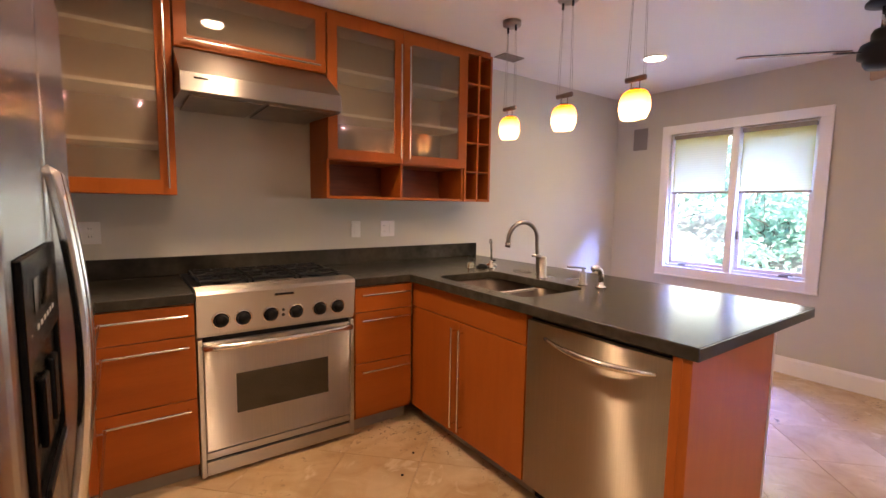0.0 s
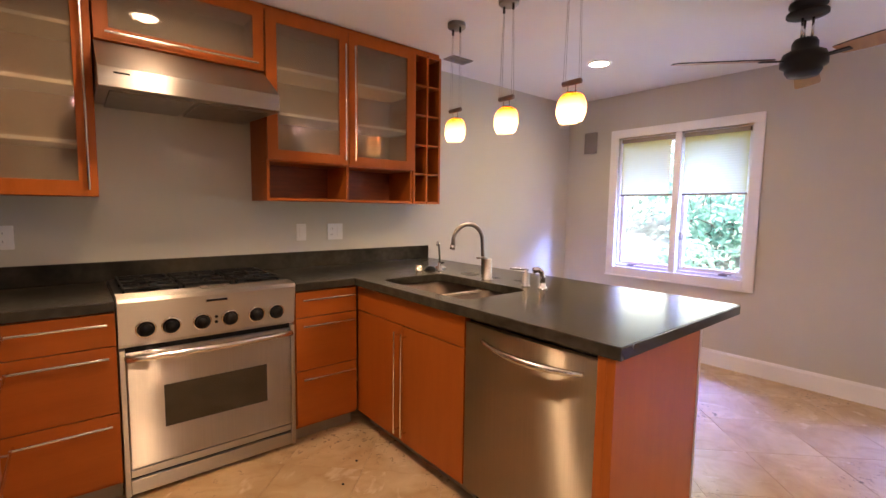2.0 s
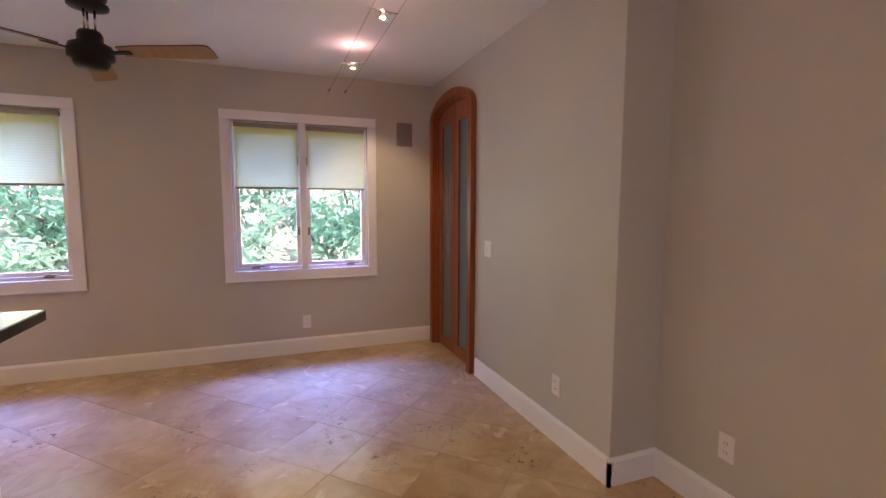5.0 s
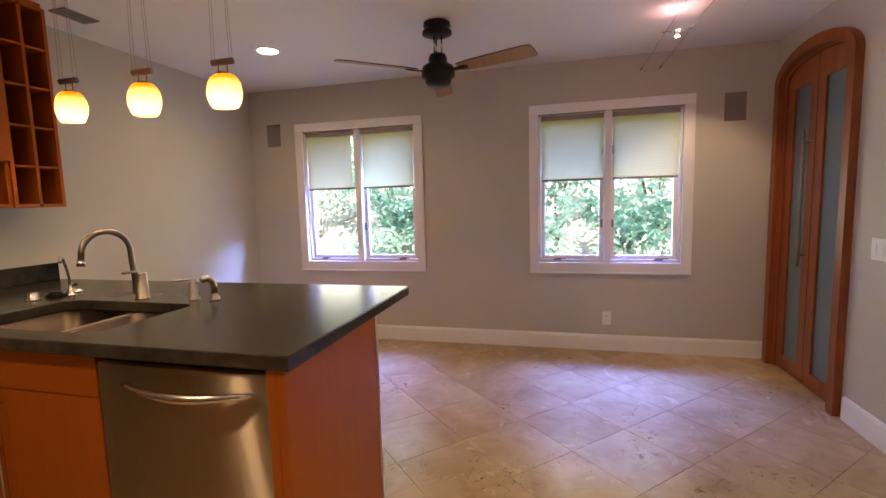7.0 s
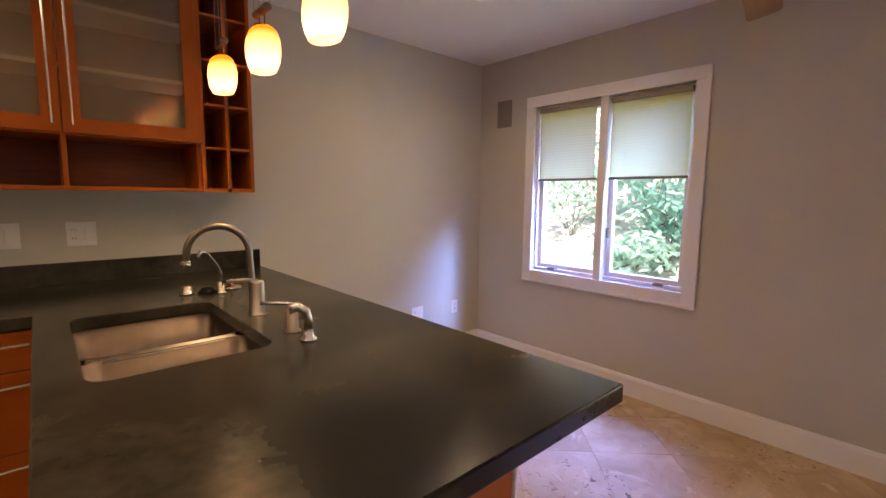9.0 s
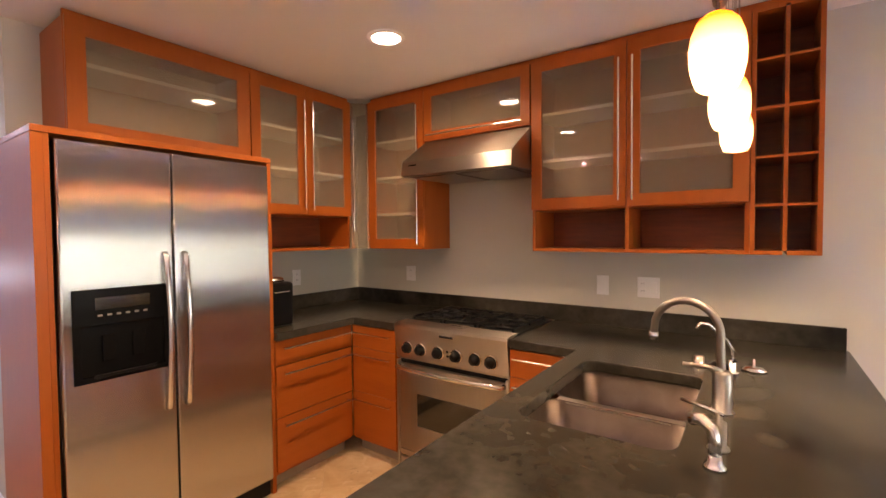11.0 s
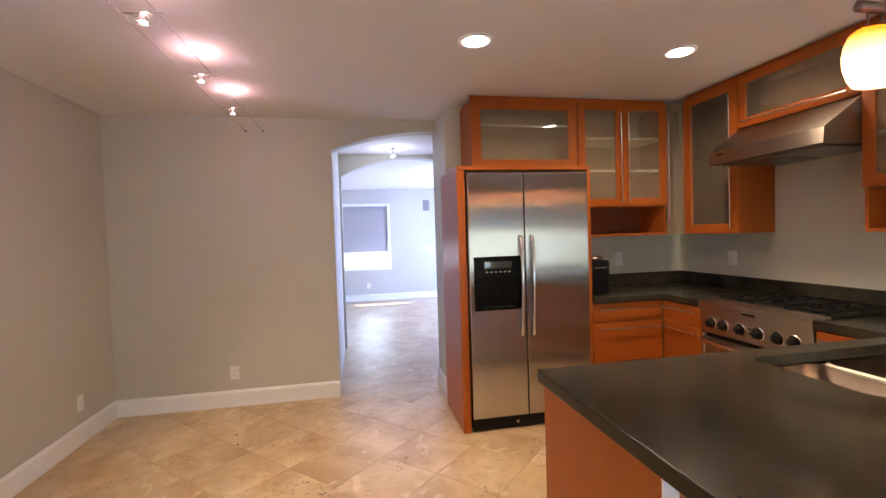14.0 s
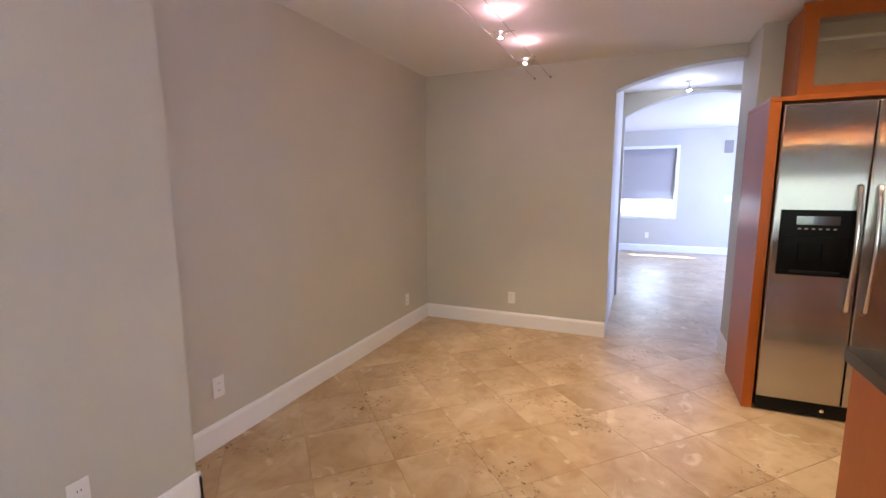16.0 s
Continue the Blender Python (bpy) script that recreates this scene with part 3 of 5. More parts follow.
# ---- arched double door ----
def arched_door():
    d = thing("door_1", pose((DX0 + DX1) / 2, -1.55, 0), "closed arched double door of reddish wood with frosted glass", "door", kind="structure")
    hw, rise, steps = (DX1 - DX0) / 2, RISE, 32

    def outline(inset, n=steps):
        """Half an arch, from the floor at one side over the top to the floor at the other."""
        w = hw - inset
        pts = [(-w, 0.0)]
        for k in range(n + 1):
            a = math.pi * (1 - k / n)
            pts.append((w * math.cos(a), SPRING + (rise - inset) * math.sin(a)))
        pts.append((w, 0.0))
        return pts

    def band(name, inner, outer, y0, y1, parent, mat=DOORWOOD):
        bm = bmesh.new()
        a, b = outline(inner), outline(outer)
        ring = [[bm.verts.new((p[0], y, p[1])) for p in pts] for pts, y in ((a, y0), (b, y0), (b, y1), (a, y1))]
        for i in range(4):
            j = (i + 1) % 4
            for k in range(len(a) - 1):
                bm.faces.new((ring[i][k], ring[i][k + 1], ring[j][k + 1], ring[j][k]))
        for k in (0, -1):
            bm.faces.new([ring[i][k] for i in range(4)])
        return link(name, bm, mat, parent)
    band("casing", -0.055, 0.012, 0.0, 0.045, d)
    band("jamb", 0.0, 0.035, -0.15, 0.0, d)
    for side in (-1, 1):
        e0, e1 = 0.004, hw - 0.038
        stile = 0.085
        g0, g1 = e0 + stile, e1 - stile

        def top(x, inset=0.04):
            w = hw - inset
            return SPRING + (rise - inset) * math.sqrt(max(0.0, 1 - min(1, x / w) ** 2))
        bm = bmesh.new()

        def strip(x0, x1, low, high, y0=-0.055, y1=-0.015, n=10):
            for k in range(n):
                p, q = x0 + (x1 - x0) * k / n, x0 + (x1 - x0) * (k + 1) / n
                quad = [(p, low(p)), (q, low(q)), (q, high(q)), (p, high(p))]
                f = [bm.verts.new((side * px, y1, pz)) for px, pz in quad]
                g = [bm.verts.new((side * px, y0, pz)) for px, pz in quad]
                bm.faces.new(f)
                bm.faces.new(g)
                for i in range(4):
                    j = (i + 1) % 4
                    bm.faces.new((f[i], f[j], g[j], g[i]))
        def glass_top(x):
            return 2.05
        strip(e0, g0, lambda x: 0.01, top)
        strip(g1, e1, lambda x: 0.01, top, n=16)
        strip(g0, g1, lambda x: 0.01, lambda x: 0.11)
        strip(g0, g1, glass_top, top)
        bmesh.ops.remove_doubles(bm, verts=bm.verts, dist=1e-5)
        leaf = link("door_leaf", bm, DOORWOOD, d)
        box("glass", (min(side * g0, side * g1), -0.040, 0.11), (max(side * g0, side * g1), -0.030, 2.05), DOORGLASS, leaf, 0, "blue-grey frosted glass pane")
    bm = bmesh.new()
    add_tube(bm, [(0.046, 0.030, 0.82), (0.046, 0.030, 1.74)], 0.009, 12)
    for pz in (0.90, 1.66):
        add_tube(bm, [(0.046, -0.015, pz), (0.046, 0.030, pz)], 0.007, 10)
    link("pull_handle", bm, NICKEL, d, "long upright metal pull bar", smooth=True)
    return d


arched_door()
tagged(box("wall_behind_door", (3.2, -2.8, 0), (4.93, -2.75, CEIL), PAINT, bevel=0), "painted wall behind the glass door", "wall", kind="structure")
wall("wall_closet_west", "x", 3.2, 3.15, -2.8, -1.70)
wall("wall_closet_east", "x", 4.93, 4.98, -2.8, -1.70)
tagged(box("ceiling_closet", (3.15, -2.8, CEIL), (4.98, -1.98, CEIL + 0.1), CEILING, bevel=0), "white ceiling behind the glass door", "ceiling", kind="structure")


# ---- kitchen cabinets: local x along the front, local -y to the front, local z up ----
def bar_handle(parent, x0, z0, x1, z1, y=-0.02, stand=0.032, r=0.0055):
    """A straight satin bar on two posts."""
    d = Vector((x1 - x0, 0, z1 - z0))
    bm = bmesh.new()
    a, b = Vector((x0, y - stand, z0)), Vector((x1, y - stand, z1))
    add_tube(bm, [a, b], r, 10)
    for f in (0.035, 0.965):
        p = a + (b - a) * f
        add_tube(bm, [p, p + Vector((0, stand, 0))], r * 0.85, 8)
    return link("handle", bm, CHROME, parent, "satin chrome bar handle", smooth=False)


def drawer_unit(m, w, depth, heights, label, group="base cabinets", top=0.868, kick=0.09, pulled=None, back_kick=0.06):
    u = thing("drawer_cabinet", m, label, "cabinet", group)
    boxes("body", [((0, 0, kick), (0.018, depth, top)), ((w - 0.018, 0, kick), (w, depth, top)), ((0.018, 0.002, kick), (w - 0.018, depth, kick + 0.018)), ((0.018, depth - 0.01, kick + 0.018), (w - 0.018, depth, top)), ((0.018, 0.002, top - 0.02), (w - 0.018, depth - 0.01, top))], WOOD, u, 0.001)
    box("toe_kick", (0, back_kick, 0.0), (w, back_kick + 0.015, kick - 0.001), GREYSTRIP, u, 0.001)
    z = top - 0.005
    for i, h in enumerate(heights):
        off = -0.018 if pulled == i else 0.0
        dr = box("drawer_front", (0.002, -0.02 + off, z - h + 0.004), (w - 0.002, -0.0005 + off, z), WOODH, u, 0.0015)
        if off:
            box("drawer_box", (0.03, -0.0004 + off, z - h + 0.03), (w - 0.03, 0.001, z - 0.03), SHADED_WOOD, dr, 0.001)
        pad = min(0.035, w * 0.08)
        bar_handle(dr, pad, z - 0.042, w - pad, z - 0.042, -0.02 + off)
        z -= h
    return u


def door_unit(m, w, depth, label, top=0.868, kick=0.09, false_front=0.145, handle_len=0.55):
    u = thing("sink_cabinet", m, label, "cabinet", "base cabinets")
    boxes("body", [((0, 0, kick), (0.018, depth, top)), ((w - 0.018, 0, kick), (w, depth, top)), ((0.018, 0.002, kick), (w - 0.018, depth, kick + 0.018)), ((0.018, depth - 0.01, kick + 0.018), (w - 0.018, depth, top))], WOOD, u, 0.001)
    box("toe_kick", (0, 0.06, 0.0), (w, 0.075, kick - 0.001), GREYSTRIP, u, 0.001)
    z = top - 0.005
    box("false_front", (0.002, -0.02, z - false_front + 0.004), (w - 0.002, -0.0005, z), WOODH, u, 0.0015)
    z -= false_front
    for k in (0, 1):
        a, b = (0.002, w / 2 - 0.002) if k == 0 else (w / 2 + 0.002, w - 0.002)
        d = box("door", (a, -0.02, kick + 0.004), (b, -0.0005, z), WOOD, u, 0.0015)
        hx = b - 0.03 if k == 0 else a + 0.03
        bar_handle(d, hx, z - 0.03 - handle_len, hx, z - 0.03)
    return u


def glass_door(parent, x0, x1, z0, z1, handle=None, y0=-0.022, rail=0.062, level=False):
    """A framed door with an etched pane and a bar handle; handle: 'l', 'r' or 'b'."""
    a, b = x0 + 0.002, x1 - 0.002
    c, e = z0 + 0.002, z1 - 0.002
    bm = bmesh.new()
    slab(bm, [a, a + rail, b - rail, b], [c, c + rail, e - rail, e], lambda x, z: not (a + rail < x < b - rail and c + rail < z < e - rail), y0, -0.0005, lambda p: (p.x, p.z, p.y), 0.0015)
    d = link("door", bm, WOOD, parent)
    box("pane", (a + rail - 0.004, y0 + 0.007, c + rail - 0.004), (b - rail + 0.004, y0 + 0.012, e - rail + 0.004), FROST, d, 0, "frosted glass pane").visible_shadow = False
    if handle == "l":
        bar_handle(d, a + rail * 0.5, c + 0.03, a + rail * 0.5, e - 0.09 if e - c < 0.9 else e - 0.10, y0)
    elif handle == "r":
        bar_handle(d, b - rail * 0.5, c + 0.03, b - rail * 0.5, e - 0.09 if e - c < 0.9 else e - 0.10, y0)
    elif handle == "b":
        bar_handle(d, a + 0.04, c + rail * 0.5, b - 0.04, c + rail * 0.5, y0)
    return d


def upper_body(u, x0, x1, z0, z1, depth, shelves=(), mat=None):
    t = 0.018
    mat = mat or WOOD
    for a, b in ((x0, x0 + t), (x1 - t, x1)):
        box("side_panel", (a, 0.0, z0), (b, depth, z1), mat, u, 0.001)
    boxes("case", [((x0 + t, 0.0, z0), (x1 - t, depth, z0 + t)), ((x0 + t, 0.0, z1 - t), (x1 - t, depth, z1)), ((x0 + t, depth - 0.008, z0 + t), (x1 - t, depth, z1 - t))], WOODH, u, 0.001)
    box("lining", (x0 + t + 0.001, depth - 0.011, z0 + t + 0.001), (x1 - t - 0.001, depth - 0.0085, z1 - t - 0.001), LINING, u, 0, "pale inside back")
    for s in shelves:
        box("shelf", (x0 + t + 0.002, -0.006, s), (x1 - t - 0.002, depth - 0.012, s + 0.018), PALE_SHELF, u, 0.001)


LINING = material("pale_lining", (0.40, 0.27, 0.16), 0.5, color2=(0.45, 0.31, 0.19), scale=4)
UP, TOPZ = 1.36, 2.435
NORTH = 2.80
DEEP = 3.09 - NORTH - 0.002

# wall cabinet with two doors over an open shelf, beside the hood
u = thing("wall_cabinet", pose(1.412, NORTH, UP), "cherry wall cabinet, two frosted glass doors over an open shelf", "cabinet", "wall cabinets")
W = 2.452 - 1.412
upper_body(u, 0, W, 0.23, TOPZ - UP, DEEP, (0.50, 0.76))
for lo, hi in (((0, 0, 0), (0.018, DEEP, 0.2295)), ((W - 0.018, 0, 0), (W, DEEP, 0.2295)), ((W / 2 - 0.009, 0, 0.018), (W / 2 + 0.009, DEEP - 0.008, 0.2295))):
    box("divider", lo, hi, WOOD, u, 0.001)
box("open_shelf", (0.018, 0, 0), (W - 0.018, DEEP, 0.018), WOODH, u, 0.001)
box("back", (0.018, DEEP - 0.008, 0.018), (W - 0.018, DEEP, 0.2295), SHADED_WOOD, u, 0)
glass_door(u, 0, W / 2, 0.235, TOPZ - UP, "r")
glass_door(u, W / 2, W, 0.235, TOPZ - UP, "l")

# wine rack
u = thing("wine_rack", pose(2.453, NORTH - 0.012, UP), "cherry wine rack with two columns of square cubbies", "wine rack")
RW, RH = 0.25, TOPZ - UP
for a in (0, RW - 0.018):
    box("side_panel", (a, 0, 0), (a + 0.018, DEEP + 0.012, RH), WOOD, u, 0.001)
box("divider", (RW / 2 - 0.008, 0.002, 0.018), (RW / 2 + 0.008, DEEP, RH - 0.018), WOOD, u, 0.001)
for k in range(6):
    z = k * (RH - 0.018) / 5
    for a, b in ((0.018, RW / 2 - 0.008), (RW / 2 + 0.008, RW - 0.018)):
        box("shelf", (a, 0.003, z), (b, DEEP, z + (0.018 if k in (0, 5) else 0.012)), WOODH, u, 0.001)
box("back", (0.018, DEEP, 0.018), (RW - 0.018, DEEP + 0.01, RH - 0.018), SHADED_WOOD, u, 0)

# small cabinet over the hood
u = thing("hood_cabinet", pose(0.638, NORTH, 2.085), "low cherry cabinet with a frosted glass flap over the hood", "cabinet", "wall cabinets")
upper_body(u, 0, 0.768, 0, TOPZ - 2.085, DEEP)
glass_door(u, 0, 0.768, 0, TOPZ - 2.085, "b", rail=0.058)

# tall single-door cabinet left of the hood
u = thing("wall_cabinet", pose(0.115, NORTH, UP), "tall cherry wall cabinet with one frosted glass door", "cabinet", "wall cabinets")
upper_body(u, 0, 0.517, 0, TOPZ - UP, DEEP, (0.24, 0.50, 0.76))
glass_door(u, 0, 0.517, 0, TOPZ - UP, "r", rail=0.07)

# corner cabinet with a narrow glass door
u = thing("corner_cabinet", pose(0.006, 2.70, UP, 0, 0, 42), "narrow corner cabinet with a frosted glass door", "cabinet", "wall cabinets")
box("side_panel", (0.0, 0.004, 0), (0.018, 0.20, TOPZ - UP), WOOD, u, 0.001)
box("side_panel", (0.120, 0.004, 0), (0.138, 0.12, TOPZ - UP), WOOD, u, 0.001)
pane = box("door", (0.002, -0.008, 0.004), (0.136, 0.0, TOPZ - UP - 0.004), FROST, u, 0.001, "frameless frosted glass door")
pane.visible_shadow = False
bar_handle(pane, 0.03, 0.12, 0.03, 0.92, -0.008, 0.025)

# west wall: two doors over an open shelf
WESTX = 0.0
DW = 0.324
u = thing("wall_cabinet", pose(WESTX, 1.905, UP, 0, 0, 90), "cherry wall cabinet, two frosted glass doors over an open shelf", "cabinet", "wall cabinets")
W = 0.79
upper_body(u, 0, W, 0.235, TOPZ - UP, DW, (0.52, 0.78))
for lo, hi in (((0, 0, 0), (0.018, DW, 0.2345)), ((W - 0.018, 0, 0), (W, DW, 0.2345))):
    box("divider", lo, hi, WOOD, u, 0.001)
box("open_shelf", (0.018, 0, 0), (W - 0.018, DW, 0.018), WOODH, u, 0.001)
box("back", (0.018, DW - 0.008, 0.018), (W - 0.018, DW, 0.2345), SHADED_WOOD, u, 0)
glass_door(u, 0, W / 2, 0.24, TOPZ - UP, "r")
glass_door(u, W / 2, W, 0.24, TOPZ - UP, "l")

# over the refrigerator
u = thing("fridge_top_cabinet", pose(WESTX, 1.036, 1.90, 0, 0, 90), "wide cherry cabinet with a frosted glass flap above the refrigerator", "cabinet", "wall cabinets")
upper_body(u, 0, 0.866, 0, TOPZ - 1.90, DW, (0.33,))
glass_door(u, 0, 0.866, 0, TOPZ - 1.90, None, rail=0.075)

# scribe strip between cabinets and ceiling
for name, lo, hi in (("scribe_strip", (0.115, NORTH + 0.01, TOPZ), (2.70, NORTH + 0.03, CEIL - 0.001)), ("scribe_strip", (-0.03, 1.04, TOPZ), (-0.01, 2.70, CEIL - 0.001))):
    tagged(box(name, lo, hi, WOODH, None, 0.001), "dark cherry strip closing the gap to the ceiling", "trim", kind="structure")

# base cabinets
FRONT = 2.472
drawer_unit(pose(1.436, FRONT, 0), 0.370, 0.60, (0.145, 0.298, 0.311), "cherry base cabinet with three drawers beside the range")
drawer_unit(pose(0.266, FRONT, 0), 0.384, 0.60, (0.145, 0.298, 0.311), "cherry base cabinet with three drawers beside the range")
drawer_unit(pose(0.252, 1.869, 0, 0, 0, 90), 0.576, 0.56, (0.145, 0.298, 0.311), "cherry base cabinet with three drawers beside the refrigerator")
door_unit(pose(1.84, 2.470, 0, 0, 0, -90), 0.952, 0.62, "cherry sink cabinet with two doors in the peninsula")
drawer_unit(pose(2.812, 1.52, 0, 0, 0, 90), 0.78, 0.30, (0.145, 0.298, 0.311), "cherry drawer cabinet on the dining side of the peninsula")
drawer_unit(pose(2.812, 2.302, 0, 0, 0, 90), 0.77, 0.30, (0.145, 0.298, 0.311), "cherry drawer cabinet, top drawer ajar, on the peninsula", pulled=0)
u = thing("peninsula_panel", pose(1.80, 0.806, 0), "cherry end panel of the peninsula with a pale edge strip", "panel")
box("panel", (0.0, 0, 0.004), (0.645, 0.03, 0.868), WOOD, u, 0.002)
box("front_post", (0.0, 0.03, 0.004), (0.04, 0.062, 0.868), WOOD, u, 0.002)
box("back_panel", (0.621, 0.03, 0.004), (0.643, 0.710, 0.868), WOOD, u, 0.001)
strip = box("edge_strip", (0.646, -0.006, 0.004), (0.652, 0.035, 0.868), WHITE, u, 0.001, "pale metal edge strip")
for z in (0.10, 0.35, 0.62):
    lathe("screw", [(0.006, 0), (0.005, 0.002), (0, 0.003)], NICKEL, strip, pose(0.652, 0.012, z, 0, 90, 0), 8)

# worktop, one continuous slab with the sink cut out, and its upstand
SINK = (1.885, 2.325, 1.59, 2.30)
bm = bmesh.new()
xs = [-0.326, 0.295, 0.652, 1.434, 1.79, SINK[0], SINK[1], 2.83]
ys = [0.785, SINK[2], 1.869, SINK[3], 2.442, 3.09]


def worktop_cell(x, y):
    if SINK[0] < x < SINK[1] and SINK[2] < y < SINK[3]:
        return False
    if x > 1.79:
        return True
    if y > 2.442:
        return not 0.652 < x < 1.434
    return x < 0.295 and y > 1.869


slab(bm, xs, ys, worktop_cell, 0.870, 0.915)
corners = [e for e in bm.edges if all(SINK[0] - 0.001 < v.co.x < SINK[1] + 0.001 and SINK[2] - 0.001 < v.co.y < SINK[3] + 0.001 for v in e.verts) and abs(e.verts[0].co.z - e.verts[1].co.z) > 0.01]
bmesh.ops.bevel(bm, geom=corners, offset=0.055, segments=6, affect="EDGES", profile=0.5)
sharp = [e for e in bm.edges if len(e.link_faces) == 2 and e.calc_face_angle() > 0.5]
bmesh.ops.bevel(bm, geom=sharp, offset=0.004, segments=2, affect="EDGES", profile=0.5)
u = thing("worktop", pose(0, 0, 0), "dark matt soapstone worktop with faint pale stains", "worktop")
link("slab", bm, STONE, u)
box("upstand", (-0.306, 3.068, 0.9155), (2.818, 3.089, 1.02), STONE, u, 0.002)
box("upstand", (-0.325, 1.869, 0.9155), (-0.3065, 3.089, 1.02), STONE, u, 0.002)


# ---- sink and taps ----
def basin(bm, x0, x1, y0, y1, z0, z1, r=0.06):
    """A rounded bowl, open at the top, with sheet thickness."""
    def ring(inset, z):
        pts = []
        rr = max(0.01, r - inset)
        for cx, cy, a0 in ((x1 - r, y1 - r, 0), (x0 + r, y1 - r, 90), (x0 + r, y0 + r, 180), (x1 - r, y0 + r, 270)):
            for k in range(5):
                a = radians(a0 + 22.5 * k)
                pts.append(bm.verts.new((cx + rr * math.cos(a), cy + rr * math.sin(a), z)))
        return pts
    rings = [ring(-0.012, z1), ring(0, z1), ring(0.004, z0 + 0.03), ring(0.012, z0 + 0.01), ring(0.03, z0)]
    for a, b in zip(rings, rings[1:]):
        for k in range(20):
            j = (k + 1) % 20
            bm.faces.new((a[k], a[j], b[j], b[k]))
    bm.faces.new(rings[-1])


u = thing("sink", pose(0, 0, 0.66), "undermounted stainless steel sink with two bowls", "sink")
SX = (SINK[0] + SINK[1]) / 2
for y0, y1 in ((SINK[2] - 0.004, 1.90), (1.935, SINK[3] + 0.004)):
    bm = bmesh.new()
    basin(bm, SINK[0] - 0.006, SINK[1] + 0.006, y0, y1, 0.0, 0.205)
    link("bowl", bm, SINKSTEEL_DIMMED, u, smooth=True)
    lathe("drain", [(0.045, 0.001), (0.042, 0.004), (0.03, 0.003), (0.028, 0.0015), (0, 0.0015)], CHROME, u, pose(SX, (y0 + y1) / 2, 0))
box("divider", (SINK[0] + 0.014, 1.8995, 0.192), (SINK[1] - 0.014, 1.9355, 0.2065), STEELH, u, 0.006)
u.location = (0, 0, 0.664)

u = thing("kitchen_tap", pose(2.403, 1.965, 0.9155), "brushed nickel gooseneck tap with a side lever", "tap")
lathe("base", [(0.033, 0), (0.031, 0.004), (0.027, 0.006), (0.027, 0.115), (0.024, 0.122), (0, 0.124)], NICKEL, u)
pts = [(-0.004, 0.03, 0.02), (-0.004, 0.03, 0.10), (-0.008, 0.036, 0.20)] + [(-0.106 + 0.098 * math.cos(a), 0.036 + 0.02 * (1 - math.cos(a)), 0.225 + 0.098 * math.sin(a)) for a in [math.pi * k / 14 for k in range(0, 14)]] + [(-0.207, 0.076, 0.197)]
tube("spout", pts, 0.0125, NICKEL, u, 14)
tube("aerator", [(-0.206, 0.076, 0.206), (-0.209, 0.077, 0.180)], 0.0155, CHROME, u, 14)
tube("lever", [(0, 0, 0.118), (-0.03, -0.005, 0.130), (-0.105, -0.02, 0.135)], [0.012, 0.008, 0.006], NICKEL, u, 10)

u = thing("filter_tap", pose(2.41, 2.42, 0.9155), "slim chrome drinking water tap with a crooked neck", "tap")
lathe("base", [(0.024, 0), (0.022, 0.006), (0.014, 0.010), (0.014, 0.05), (0, 0.052)], CHROME, u, steps=18)
tube("neck", [(0, 0, 0.05), (0, 0, 0.09), (-0.02, -0.02, 0.13), (-0.075, -0.08, 0.195), (-0.10, -0.10, 0.20), (-0.112, -0.112, 0.18)], 0.0065, CHROME, u, 10)
tube("lever", [(0, 0, 0.045), (0.012, -0.03, 0.055)], 0.006, BLACK, u, 8)

u = thing("soap_dispenser", pose(2.412, 1.68, 0.9155), "brushed nickel soap dispenser with a long thin nozzle", "soap dispenser")
lathe("base", [(0.026, 0), (0.024, 0.005), (0.018, 0.008), (0.018, 0.068), (0.008, 0.071), (0.008, 0.092), (0, 0.093)], NICKEL, u, steps=20)
tube("nozzle", [(0.010, -0.005, 0.088), (-0.03, 0.012, 0.094), (-0.088, 0.036, 0.098)], 0.0055, CHROME, u, 10)
u = thing("side_spray", pose(2.412, 1.567, 0.9155), "chrome side spray in its holder", "tap")
lathe("holder", [(0.026, 0), (0.024, 0.006), (0.016, 0.014), (0.014, 0.03), (0, 0.031)], CHROME, u, steps=20)
tube("spray_head", [(0, 0, 0.03), (0, 0, 0.06), (-0.006, 0.002, 0.088), (-0.028, 0.010, 0.104), (-0.052, 0.018, 0.098)], [0.013, 0.014, 0.015, 0.015, 0.016], CHROME, u, 12)
for name, px, py, mat, label, shape in (
        ("sink_stopper", 2.29, 2.49, CHROME, "pale dish-shaped sink stopper lying on the worktop", [(0.03, 0), (0.032, 0.004), (0.022, 0.008), (0.022, 0.03), (0.015, 0.036), (0, 0.037)]),
        ("drain_basket", 2.478, 2.50, CHROME, "shiny metal drain basket with a small knob", [(0.042, 0), (0.044, 0.006), (0.034, 0.012), (0.03, 0.016), (0.006, 0.018), (0.004, 0.045), (0, 0.046)]),
        ("rubber_stopper", 2.365, 2.46, BLACK, "black rubber sink plug lying on the worktop", [(0.04, 0), (0.042, 0.008), (0.03, 0.016), (0.022, 0.026), (0, 0.028)])):
    u = thing(name, pose(px, py, 0.9155), label, "sink plug")
    lathe("body", shape, mat, u, steps=20)


worktop = bpy.data.objects["worktop"]
for sx, sy, rx, ry, turn in ((2.466, 2.187, 0.10, 0.06, 60), (2.521, 1.808, 0.05, 0.035, 110), (2.47, 2.00, 0.05, 0.07, 0)):
    bm = bmesh.new()
    bmesh.ops.create_circle(bm, cap_ends=True, segments=24, radius=1.0)
    mark = link("water_stain", bm, STAIN, worktop, "pale dried water marks")
    mark.matrix_basis = pose(sx, sy, 0.9156, 0, 0, turn) @ Matrix.Diagonal((rx, ry, 1, 1))


